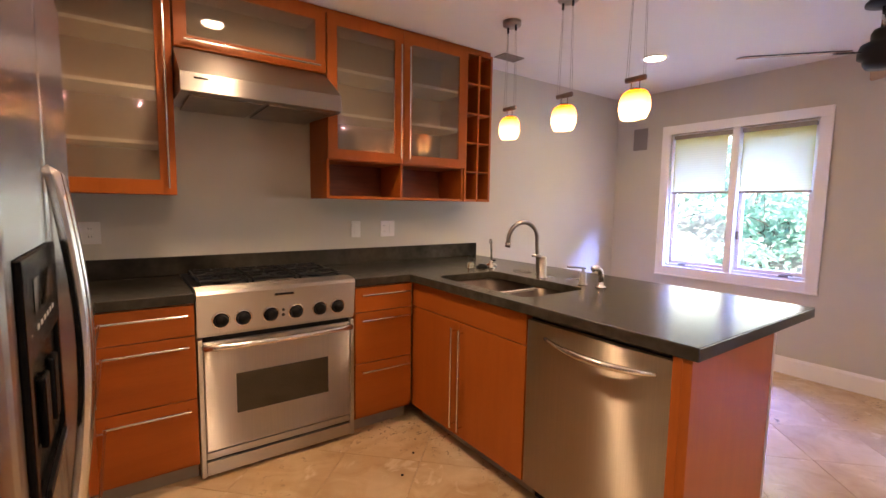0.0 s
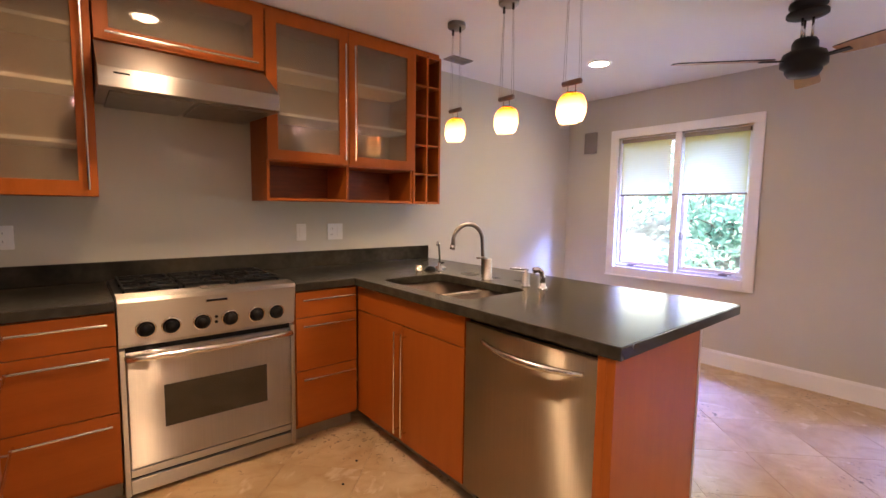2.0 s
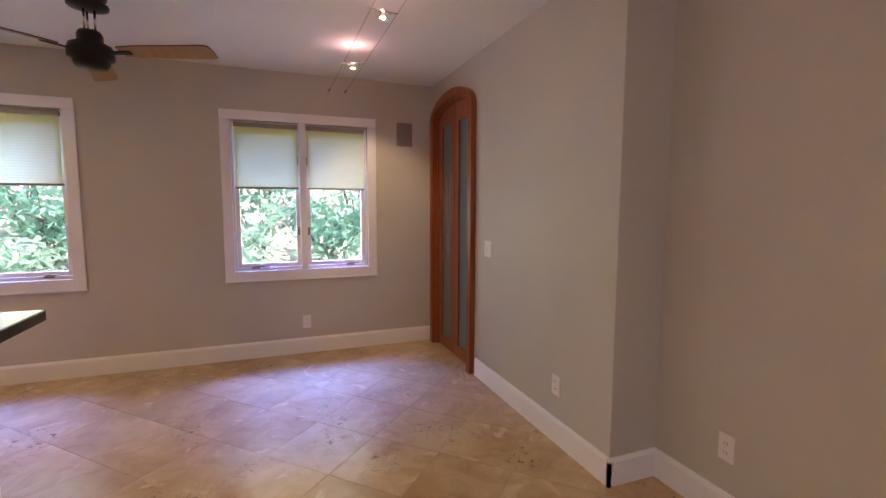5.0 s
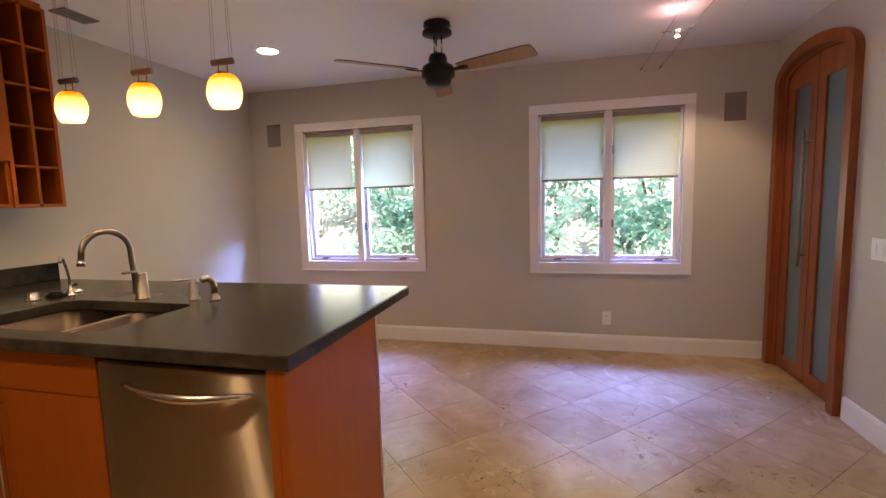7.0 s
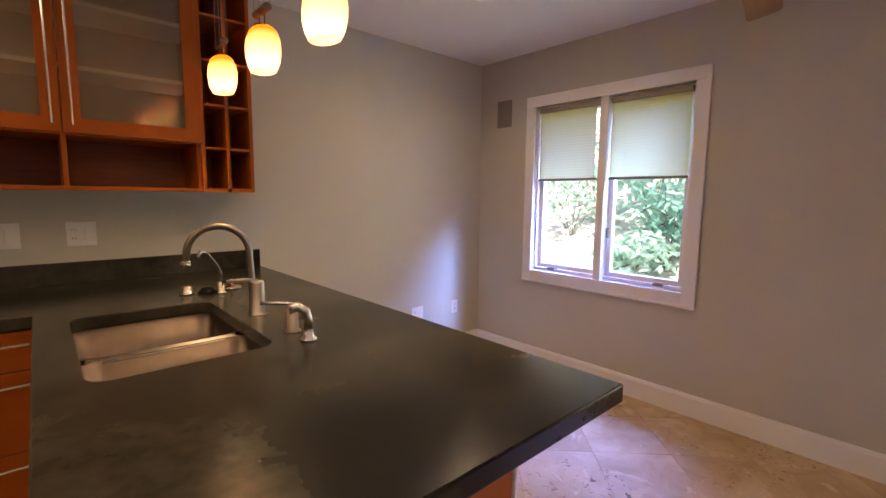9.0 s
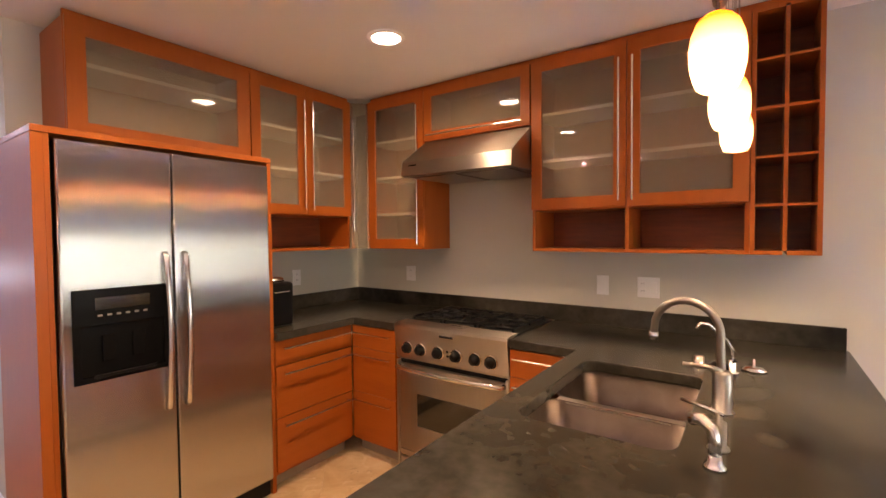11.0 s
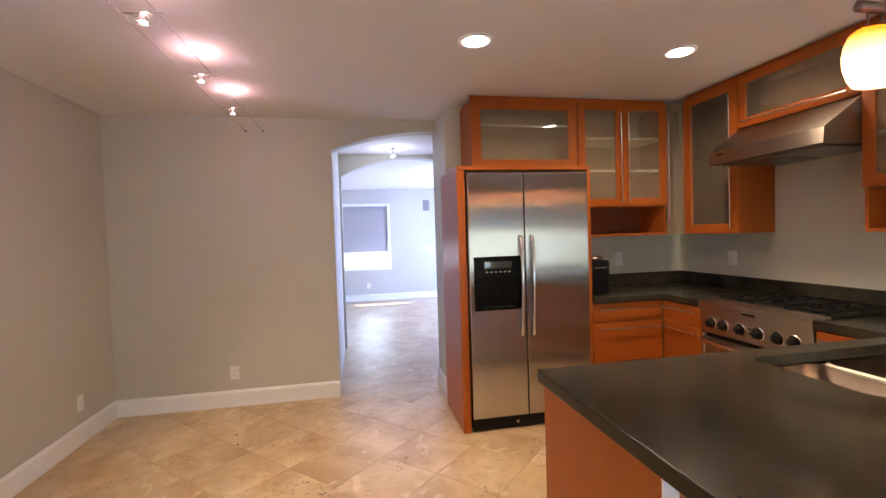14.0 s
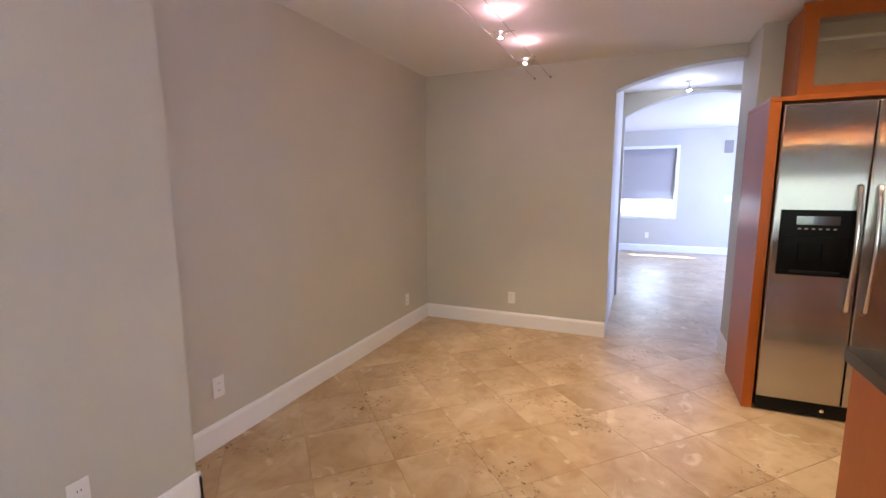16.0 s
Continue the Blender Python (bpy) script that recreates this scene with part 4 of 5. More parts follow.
# ---- range ----
def kitchen_range():
    w, yf, top = 0.774, -0.612, 0.915
    u = thing("gas_range", pose(0.656, 3.068, 0), "stainless steel gas range with black knobs and cast iron grates", "range")
    box("body", (0, yf + 0.05, 0.02), (w, 0, top - 0.012), STEEL, u, 0.003)
    box("cooktop", (0.0, yf + 0.06, top - 0.0115), (w, -0.002, top + 0.006), BLACK, u, 0.004)
    # sloping control panel with a rounded nose
    bm = bmesh.new()
    prof = [(yf + 0.10, top + 0.012), (yf + 0.02, top + 0.012), (yf - 0.012, top + 0.004), (yf - 0.020, top - 0.012), (yf + 0.004, 0.715), (yf + 0.012, 0.700), (yf + 0.049, 0.700), (yf + 0.049, top - 0.013), (yf + 0.10, top - 0.011)]
    ends = [[bm.verts.new((x, y, z)) for y, z in prof] for x in (0, w)]
    for i in range(len(prof)):
        j = (i + 1) % len(prof)
        bm.faces.new((ends[0][i], ends[0][j], ends[1][j], ends[1][i]))
    bm.faces.new(ends[0])
    bm.faces.new(ends[1])
    panel = link("control_panel", bm, STEELH, u)
    tilt = math.degrees(math.atan2(0.024, top - 0.012 - 0.715))
    for kx in (0.100, 0.198, 0.326, 0.450, 0.575, 0.674):
        kz = 0.779
        ky = yf + 0.004 - 0.024 * (kz - 0.715) / (top - 0.012 - 0.715)
        knob = lathe("knob", [(0.033, 0), (0.033, 0.004), (0.027, 0.006), (0.027, 0.012), (0.025, 0.036), (0, 0.038)], BLACK, u, pose(kx, ky, kz, 90 + tilt, 0, 0), 20)
        lathe("knob_ring", [(0.041, 0), (0.041, 0.009), (0.036, 0.012), (0.033, 0.009), (0.0335, 0)], BRIGHT, knob, pose(kx, ky, kz, 90 + tilt, 0, 0), 20)
    for kz in (0.766, 0.792):
        lathe("indicator", [(0.008, 0), (0.008, 0.002), (0, 0.003)], BLACK, panel, pose(0.388, yf + 0.004 - 0.024 * (kz - 0.715) / 0.188, kz, 90 + tilt, 0, 0), 12)
    badge = box("badge_plate", (0.335, yf + 0.024, top + 0.0122), (0.475, yf + 0.098, top + 0.017), STEELH, u, 0.002)
    box("badge_slot", (0.370, yf + 0.055, top + 0.0165), (0.440, yf + 0.070, top + 0.0178), BLACK, badge, 0)
    plate2 = box("name_plate", (0.340, yf - 0.0215, 0.868), (0.440, yf - 0.0150, 0.886), BRIGHT, u, 0.004)
    box("name_slot", (0.344, yf - 0.0222, 0.871), (0.436, yf - 0.0212, 0.883), BLACK, plate2, 0)
    # oven door, bowed handle, window
    door = box("oven_door", (0.022, yf + 0.002, 0.141), (w - 0.022, yf + 0.048, 0.672), STEEL, u, 0.006)
    box("oven_window", (0.161, yf - 0.001, 0.305), (0.623, yf + 0.003, 0.503), DARKGLASS, door, 0.001, "dark oven window")
    tube("oven_handle", [(0.03, yf + 0.003, 0.655)] + [(0.03 + (w - 0.06) * k / 12, yf - 0.028 - 0.024 * math.sin(math.pi * k / 12), 0.655) for k in range(13)] + [(w - 0.03, yf + 0.003, 0.655)], 0.0155, CHROME, door, 12)
    for x in (0.0, w - 0.021):
        box("side_trim", (x, yf, 0.02), (x + 0.021, yf + 0.049, 0.690), STEELH, u, 0.002)
    box("gap", (0.022, yf + 0.020, 0.674), (w - 0.022, yf + 0.049, 0.698), BLACK, u, 0)
    box("vent_trim", (0.022, yf + 0.004, 0.102), (w - 0.022, yf + 0.049, 0.136), STEELH, u, 0.003)
    box("vent_gap", (0.022, yf + 0.02, 0.089), (w - 0.022, yf + 0.049, 0.101), BLACK, u, 0)
    box("kick_plate", (0.022, yf + 0.006, 0.022), (w - 0.022, yf + 0.049, 0.088), STEELH, u, 0.002)
    # grates and burners
    gz = top + 0.012
    for gx in (0.03, 0.272, 0.514):
        g = bmesh.new()
        x0, x1, y0, y1 = gx, gx + 0.225, yf + 0.125, -0.05
        for x in (x0, x1 - 0.010):
            add_box(g, (x, y0, gz + 0.008), (x + 0.010, y1, gz + 0.020), 0.003)
            for y in (y0, (y0 + y1) / 2, y1 - 0.014):
                add_box(g, (x, y, gz - 0.0055), (x + 0.010, y + 0.014, gz + 0.0085), 0.002)
        for y in (y0, (y0 + y1) / 2 - 0.005, y1 - 0.010):
            add_box(g, (x0 + 0.0101, y, gz + 0.008), (x1 - 0.0101, y + 0.010, gz + 0.020), 0.003)
        for y in (y0 + (y1 - y0) * 0.25, y0 + (y1 - y0) * 0.75):
            for a, b in ((x0 + 0.0101, x0 + 0.075), (x1 - 0.075, x1 - 0.0101)):
                add_box(g, (a, y - 0.004, gz + 0.010), (b, y + 0.005, gz + 0.023), 0.003)
            for a, b in ((y - 0.085, y - 0.035), (y + 0.035, y + 0.085)):
                add_box(g, ((x0 + x1) / 2 - 0.005, a, gz + 0.010), ((x0 + x1) / 2 + 0.005, b, gz + 0.023), 0.003)
        link("grate", g, IRON, u)
    for bx in (0.142, 0.628):
        for by in (yf + 0.22, -0.16):
            lathe("burner", [(0.05, top + 0.006), (0.05, top + 0.014), (0.036, top + 0.018), (0.036, top + 0.022), (0, top + 0.023)], IRON, u, pose(bx, by, 0), 20)
    for x in (0.03, w - 0.03):
        lathe("foot", [(0.016, 0), (0.016, 0.0195)], BLACK, u, pose(x, yf + 0.08, 0), 10)
    return u


kitchen_range()


# ---- hood ----
def range_hood():
    x0, x1 = 0.0, 0.766
    u = thing("range_hood", pose(0.638, 3.089, 1.825), "stainless steel canopy range hood under the cabinet", "range hood")
    yf = -0.545
    prof = [(0, 0.02), (yf + 0.02, 0.0), (yf, 0.008), (yf + 0.006, 0.088), (yf + 0.018, 0.098), (-0.29, 0.258), (0, 0.258)]
    bm = bmesh.new()
    ends = [[bm.verts.new((x, y, z)) for y, z in prof] for x in (x0, x1)]
    for i in range(len(prof)):
        j = (i + 1) % len(prof)
        bm.faces.new((ends[0][i], ends[0][j], ends[1][j], ends[1][i]))
    bm.faces.new(ends[0])
    bm.faces.new(ends[1])
    link("canopy", bm, HOODSTEEL, u)
    box("filter", (0.04, yf + 0.06, -0.006), (0.37, -0.06, 0.001), NICKEL, u, 0.003)
    box("filter", (0.395, yf + 0.06, -0.006), (0.726, -0.06, 0.001), NICKEL, u, 0.003)
    box("lip", (0.0, yf - 0.002, 0.004), (0.766, yf + 0.002, 0.010), HOODSTEEL, u, 0.001)
    box("badge", (0.055, yf + 0.002, 0.062), (0.115, yf + 0.006, 0.070), BLACK, u, 0)
    return u


range_hood()


# ---- dishwasher ----
def dishwasher():
    w = 0.638
    u = thing("dishwasher", pose(1.838, 1.508, 0, 0, 0, -90), "stainless steel dishwasher with a bowed handle", "dishwasher")
    box("body", (0.005, 0.0, 0.09), (w, 0.56, 0.862), BLACK, u, 0.002)
    bm = bmesh.new()
    arc = [(0.003 + (w - 0.003) * k / 24, -0.022 - 0.009 * math.sin(math.pi * k / 24) ** 0.7) for k in range(25)]
    prof = [(0.003, -0.0005)] + arc + [(w, -0.0005)]
    ends = [[bm.verts.new((x, y, z)) for x, y in prof] for z in (0.10, 0.845)]
    for k in range(len(prof)):
        bm.faces.new((ends[0][k], ends[0][k - 1], ends[1][k - 1], ends[1][k]))
    for e in ends:
        bm.faces.new(e)
    d = link("door", bm, DISHSTEEL, u, smooth=True)
    d.data.set_sharp_from_angle(angle=0.5)
    pts = [(0.11 + 0.478 * k / 14, -0.033 - 0.042 * math.sin(math.pi * k / 14), 0.786 - 0.012 * math.sin(math.pi * k / 14)) for k in range(15)]
    tube("handle", pts, [0.008 + 0.008 * math.sin(math.pi * k / 14) for k in range(15)], CHROME, d, 12)
    box("badge", (0.27, -0.0325, 0.125), (0.33, -0.0305, 0.135), NICKEL, d, 0)
    box("toe_kick", (0.003, 0.06, 0.0), (w, 0.075, 0.099), BLACK, u, 0.001)
    return u


dishwasher()


# ---- refrigerator in its enclosure ----
u = thing("fridge_enclosure", pose(0.0, 0.0, 0), "cherry surround around the refrigerator", "cabinet panel")
box("side_panel", (-0.325, 0.858, 0.002), (0.262, 0.895, 1.862), WOOD, u, 0.001)
box("side_panel", (-0.325, 0.8955, 0.002), (0.260, 0.914, 1.862), WOOD, u, 0.001)
box("side_panel", (-0.322, 1.842, 0.002), (0.262, 1.866, 1.862), WOOD, u, 0.001)
box("top_panel", (-0.322, 0.858, 1.863), (0.266, 1.866, 1.890), WOODH, u, 0.002)



def refrigerator():
    u = thing("refrigerator", pose(0.262, 0.923, 0, 0, 0, 90), "stainless steel side-by-side refrigerator with ice dispenser", "refrigerator")
    w, split = 0.915, 0.419
    box("body", (0.004, 0.03, 0.02), (w - 0.004, 0.56, 1.840), BLACK, u, 0.003)
    box("base_grille", (0.01, 0.0, 0.01), (w - 0.01, 0.029, 0.092), BLACK, u, 0.004)
    lathe("badge", [(0.012, 0), (0.012, 0.002), (0, 0.002)], CHROME, u, pose(0.34, -0.0005, 0.05, 90, 0, 0), 14)
    left = box("door", (0.002, -0.020, 0.10), (split - 0.003, 0.029, 1.845), STEELF, u, 0.008)
    right = box("door", (split + 0.003, -0.020, 0.10), (w - 0.002, 0.029, 1.845), STEELF, u, 0.008)
    for d, hx in ((left, split - 0.040), (right, split + 0.045)):
        pts = [(hx, -0.021, 1.385)] + [(hx, -0.036 - 0.030 * math.sin(math.pi * k / 14), 1.375 - 0.69 * k / 14) for k in range(15)] + [(hx, -0.021, 0.675)]
        bm = bmesh.new()
        add_tube(bm, pts, 0.014, 12)
        link("handle", bm, CHROME, d, "bowed satin metal handle", smooth=True)
    bm = bmesh.new()
    slab(bm, [0.035, 0.060, 0.365, 0.390], [0.870, 0.895, 1.10, 1.250], lambda x, z: not (0.06 < x < 0.365 and 0.895 < z < 1.10), -0.030, -0.0205, lambda p: (p.x, p.z, p.y), 0.003)
    disp = link("dispenser", bm, DISPENSER, left, "black ice and water dispenser")
    box("recess", (0.061, -0.0225, 0.896), (0.364, -0.0205, 1.099), DISPENSER, disp, 0)
    for px in (0.13, 0.24):
        box("paddle", (px, -0.034, 0.95), (px + 0.05, -0.023, 1.06), DISPENSER, disp, 0.004)
    box("display", (0.11, -0.0315, 1.165), (0.31, -0.0302, 1.215), DARKGLASS, disp, 0)
    for k in range(6):
        box("button", (0.118 + 0.033 * k, -0.0320, 1.138), (0.134 + 0.033 * k, -0.0302, 1.146), GRILLE, disp, 0.001)
    box("tray", (0.10, -0.036, 0.885), (0.33, -0.0302, 0.899), BLACK, disp, 0.001)
    return u


refrigerator()

# toaster-like appliance by the refrigerator
u = thing("coffee_maker", pose(0.045, 2.0, 0.9155), "black countertop appliance with a silver lid beside the refrigerator", "appliance")
box("body", (-0.11, -0.085, 0), (0.11, 0.085, 0.265), BLACK, u, 0.02)
lathe("lid", [(0.075, 0.266), (0.078, 0.280), (0.06, 0.292), (0, 0.296)], CHROME, u)
box("panel", (0.1105, -0.05, 0.205), (0.114, 0.05, 0.212), CHROME, u, 0.001)


# ---- pendants, cans, vent ----
def pendant(y):
    u = thing("pendant_lamp", pose(2.417, y, 1.742), "lit amber glass barrel pendant on thin cables", "pendant lamp", "pendants over the peninsula")
    prof = [(0.040, 0.010), (0.049, 0.028), (0.0555, 0.055), (0.0565, 0.082), (0.053, 0.110), (0.044, 0.134), (0.032, 0.146), (0.012, 0.151)]
    bm = bmesh.new()
    add_lathe(bm, prof, 28)
    bmesh.ops.scale(bm, vec=(0.91, 1.42, 1), verts=bm.verts)
    bmesh.ops.delete(bm, geom=[f for f in bm.faces if len(f.verts) > 4], context="FACES")
    link("glass_shade", bm, AMBER, u, "glowing amber glass", smooth=True)
    lathe("bulb", [(0.0, 0.022), (0.014, 0.028), (0.019, 0.045), (0.016, 0.068), (0.009, 0.085), (0.009, 0.14), (0, 0.14)], BULB, u, steps=16).visible_shadow = False
    lathe("cap", [(0.026, 0.1505), (0.026, 0.154), (0, 0.155)], BRONZE, u, steps=16)
    for dy in (-0.022, 0.022):
        tube("rod", [(0, dy, 0.152), (0, dy, 0.192)], 0.0025, BROWNED, u, 6)
    tube("crossbar", [(0, -0.050, 0.200), (0, 0.050, 0.200)], 0.0135, BROWNED, u, 14)
    canopy = lathe("canopy", [(0.056, 0.7245), (0.056, 0.700), (0.052, 0.696), (0, 0.695)], NICKEL, u)
    for dy in (-0.034, 0.034):
        tube("cable_grip", [(0, dy, 0.696), (0, dy, 0.662)], 0.0065, BRONZE, canopy, 8)
        for dx in (-0.009, 0.009):
            tube("cable", [(dx, dy * 1.3, 0.205), (dx * 0.4, dy, 0.664)], 0.0010, NICKEL, u, 5)
    return u


BROWNED = material("browned_metal", (0.20, 0.15, 0.12), 0.35, 0.8)
BULB = glowing("bulb_glow", (1.0, 0.80, 0.50), 10)
for py in (2.292, 1.861, 1.437):
    pendant(py)
for cx, cy in ((0.924, 0.835), (0.924, 2.10), (3.745, 2.125)):
    u = thing("recessed_light", pose(cx, cy, CEIL), "lit round recessed ceiling light with a white rim", "ceiling light", "recessed lights")
    lathe("trim_ring", [(0.095, -0.0005), (0.093, -0.006), (0.074, -0.009), (0.072, -0.004), (0.072, -0.0005)], WHITE, u, steps=32)
    lathe("lens", [(0.0719, -0.002), (0.05, -0.0035), (0, -0.004)], CANGLOW, u, steps=32)
u = thing("ceiling_vent", pose(2.87, 2.79, CEIL), "small grey slotted ceiling vent", "vent")
boxes("frame", [((-0.10, -0.06, -0.008), (0.10, -0.045, -0.0005)), ((-0.10, 0.045, -0.008), (0.10, 0.06, -0.0005)), ((-0.10, -0.045, -0.008), (-0.085, 0.045, -0.0005)), ((0.085, -0.045, -0.008), (0.10, 0.045, -0.0005))], GRILLE, u, 0.001)
box("backing", (-0.085, -0.045, -0.002), (0.085, 0.045, -0.0005), BLACK, u, 0)
for k in range(5):
    box("slat", (-0.084, -0.040 + 0.018 * k, -0.007), (0.084, -0.032 + 0.018 * k, -0.003), GRILLE, u, 0)


# ---- ceiling fan ----
def ceiling_fan():
    u = thing("ceiling_fan", pose(3.65, 0.815, CEIL), "dark bronze ceiling fan with three wooden blades", "ceiling fan")
    lathe("canopy", [(0.0, -0.0005), (0.085, -0.001), (0.088, -0.02), (0.07, -0.045), (0.095, -0.055), (0.095, -0.07), (0.03, -0.085), (0, -0.086)], BRONZE, u)
    for a in (0.5, 2.6, 4.7):
        tube("rod", [(0.028 * math.cos(a), 0.028 * math.sin(a), -0.086), (0.028 * math.cos(a), 0.028 * math.sin(a), -0.20)], 0.006, CHROME, u, 8)
    lathe("motor", [(0, -0.19), (0.05, -0.195), (0.06, -0.215), (0.06, -0.25), (0.098, -0.27), (0.108, -0.30), (0.108, -0.335), (0.085, -0.35), (0.085, -0.365), (0.07, -0.39), (0, -0.395)], BRONZE, u, steps=28)
    for az in (10, 130, 250):
        m = Matrix.Rotation(radians(az), 4, "Z") @ Matrix.Translation((0, 0, -0.30)) @ Matrix.Rotation(radians(-12), 4, "X")
        bm = bmesh.new()
        pts = [(0.16, -0.045), (0.25, -0.058), (0.62, -0.068), (0.66, -0.060), (0.668, 0.0), (0.66, 0.060), (0.62, 0.068), (0.25, 0.058), (0.16, 0.045)]
        top, low = [[bm.verts.new(m @ Vector((x, y, z))) for x, y in pts] for z in (0.003, -0.003)]
        bm.faces.new(top)
        bm.faces.new(low)
        for i in range(len(pts)):
            j = (i + 1) % len(pts)
            bm.faces.new((top[i], top[j], low[j], low[i]))
        for f in bm.faces:
            f.material_index = 0 if len(f.verts) > 4 else 1
        b = link("blade", bm, BLADE, u)
        b.data.materials.append(BRONZE)
        bm = bmesh.new()
        for lo, hi in (((0.10, -0.016, -0.012), (0.22, 0.016, -0.0035)),):
            add_box(bm, lo, hi, 0.003)
        bmesh.ops.transform(bm, matrix=m, verts=bm.verts)
        link("blade_bracket", bm, BRONZE, b)
    return u


ceiling_fan()


# ---- cable lights ----
u = thing("cable_light_system", pose(-0.775, -0.65, 2.335), "two tensioned cables under the ceiling for halogen spots", "cable light")
for dy in (-0.07, 0.07):
    bm = bmesh.new()
    add_tube(bm, [(0.10, dy, 0.0)] + [(0.10 + 5.345 * k / 12, dy, -0.012 * math.sin(math.pi * k / 12)) for k in range(1, 12)] + [(5.445, dy, 0)], 0.0018, 6)
    link("cable", bm, NICKEL, u)
    for a, b in ((0.0005, 0.10), (5.445, 5.5445)):
        tube("turnbuckle", [(a, dy, 0.012 if a < 1 else 0.0), ((a + b) / 2, dy, 0.004), (b, dy, 0.0)], [0.004, 0.009, 0.004], NICKEL, u, 10)
HEADS = ((-0.04, -12), (0.61, 8), (1.30, -6), (2.98, 10), (3.90, -8))
for hx, turn in HEADS:
    u = thing("halogen_spot", pose(hx, -0.65, 2.335, 0, 0, turn), "small lit halogen spot hung between the cables", "spot light", "halogen spots")
    tube("crossbar", [(0, -0.085, 0.004), (0, 0.085, 0.004)], 0.0035, CHROME, u, 8)
    bm = bmesh.new()
    add_lathe(bm, [(0.010, 0.0), (0.016, -0.012), (0.025, -0.034), (0.026, -0.036)], 16)
    bmesh.ops.delete(bm, geom=[f for f in bm.faces if len(f.verts) > 4], context="FACES")
    link("reflector", bm, CHROME, u, smooth=True)
    lathe("bulb", [(0, -0.036), (0.010, -0.033), (0.012, -0.022), (0.008, -0.010), (0, -0.008)], HALOGEN, u, steps=12)
    for s in (-1, 1):
        tube("arm", [(0, s * 0.05, 0.004), (0, s * 0.035, -0.008), (0, s * 0.012, -0.006)], 0.002, CHROME, u, 6)


# ---- plates, speakers ----
def plate(m, w=0.07, h=0.115, kind="outlet", group="outlets"):
    """Cover plate, facing local -y."""
    u = thing("outlet" if kind == "outlet" else "light_switch", m, "white wall outlet cover plate" if kind == "outlet" else "white wall switch plate", "outlet" if kind == "outlet" else "switch", group)
    p = box("cover", (-w / 2, -0.006, -h / 2), (w / 2, -0.0005, h / 2), PLASTIC, u, 0.002)
    gangs = max(1, round(w / 0.07))
    for g in range(gangs):
        cx = -w / 2 + w * (g + 0.5) / gangs
        if kind == "outlet" and g == 0:
            for cz in (-0.02, 0.02):
                box("socket", (cx - 0.016, -0.008, cz - 0.013), (cx + 0.016, -0.0062, cz + 0.013), PLASTIC, p, 0.002)
                for sx in (-0.006, 0.006):
                    box("slot", (cx + sx - 0.001, -0.0086, cz - 0.004), (cx + sx + 0.001, -0.0081, cz + 0.006), BLACK, p, 0)
        else:
            box("rocker", (cx - 0.016, -0.010, -0.032), (cx + 0.016, -0.0062, 0.032), PLASTIC, p, 0.002)
    return u


plate(pose(1.731, 3.09, 1.153), 0.07, 0.115, "switch")
plate(pose(1.982, 3.09, 1.153), 0.115)
plate(pose(0.262, 3.09, 1.160), 0.09)
for x, w in ((3.641, 0.07), (4.061, 0.115), (4.475, 0.07)):
    plate(pose(x, 3.09, 0.40), w)
plate(pose(4.77, -0.343, 0.285, 0, 0, -90))
plate(pose(-0.326, 2.46, 1.15, 0, 0, 90))
plate(pose(-0.775, -0.906, 0.29, 0, 0, 90))
plate(pose(-0.31, -1.83, 0.29, 0, 0, 180))
plate(pose(1.85, -1.83, 0.33, 0, 0, 180))
plate(pose(2.66, -1.55, 0.33, 0, 0, 180))
plate(pose(3.53, -1.55, 1.02, 0, 0, 180), 0.115, 0.115, "switch")
for y, z in ((2.82, 2.03), (-1.27, 2.0)):
    u = thing("wall_speaker", pose(4.77, y, z, 0, 0, -90), "flush beige wall speaker grille", "speaker", "wall speakers")
    boxes("frame", [((-0.075, -0.007, -0.108), (0.075, -0.0005, -0.098)), ((-0.075, -0.007, 0.098), (0.075, -0.0005, 0.108)), ((-0.075, -0.007, -0.098), (-0.067, -0.0005, 0.098)), ((0.067, -0.007, -0.098), (0.075, -0.0005, 0.098))], GRILLE, u, 0.002)
    box("grille", (-0.067, -0.005, -0.098), (0.067, -0.0005, 0.098), GRILLE, u, 0.001)

# ---- living room things ----
u = thing("window_3", pose(-6.80, 0.255, 0.74), "white framed window with a lowered grey shade", "window", kind="structure")
hw, h = 0.605, 1.36
boxes("window_trim", [((0, -hw - 0.06, h), (0.02, hw + 0.06, h + 0.06)), ((0, -hw - 0.06, -0.06), (0.02, -hw, h)), ((0, hw, -0.06), (0.02, hw + 0.06, h)), ((0, -hw, -0.06), (0.02, hw, 0))], WHITE, u, 0.003)
boxes("window_frame", [((-0.12, -hw, 0), (-0.06, -hw + 0.05, h)), ((-0.12, hw - 0.05, 0), (-0.06, hw, h)), ((-0.12, -hw + 0.05, 0), (-0.06, hw - 0.05, 0.05)), ((-0.12, -hw + 0.05, h - 0.05), (-0.06, hw - 0.05, h))], WHITE, u, 0.003)
box("pane", (-0.094, -hw + 0.05, 0.05), (-0.09, hw - 0.05, h - 0.05), CLEAR, u, 0).visible_shadow = False
box("shade", (-0.04, -hw + 0.01, 0.34), (-0.03, hw - 0.01, h - 0.005), GREYSHADE, u, 0, "lowered grey pleated shade")
u = thing("wall_speaker", pose(-6.80, 1.75, 2.10, 0, 0, 90), "flush grey wall speaker grille", "speaker", "wall speakers")
box("grille", (-0.075, -0.008, -0.12), (0.075, -0.0005, 0.12), GRILLE, u, 0.002)
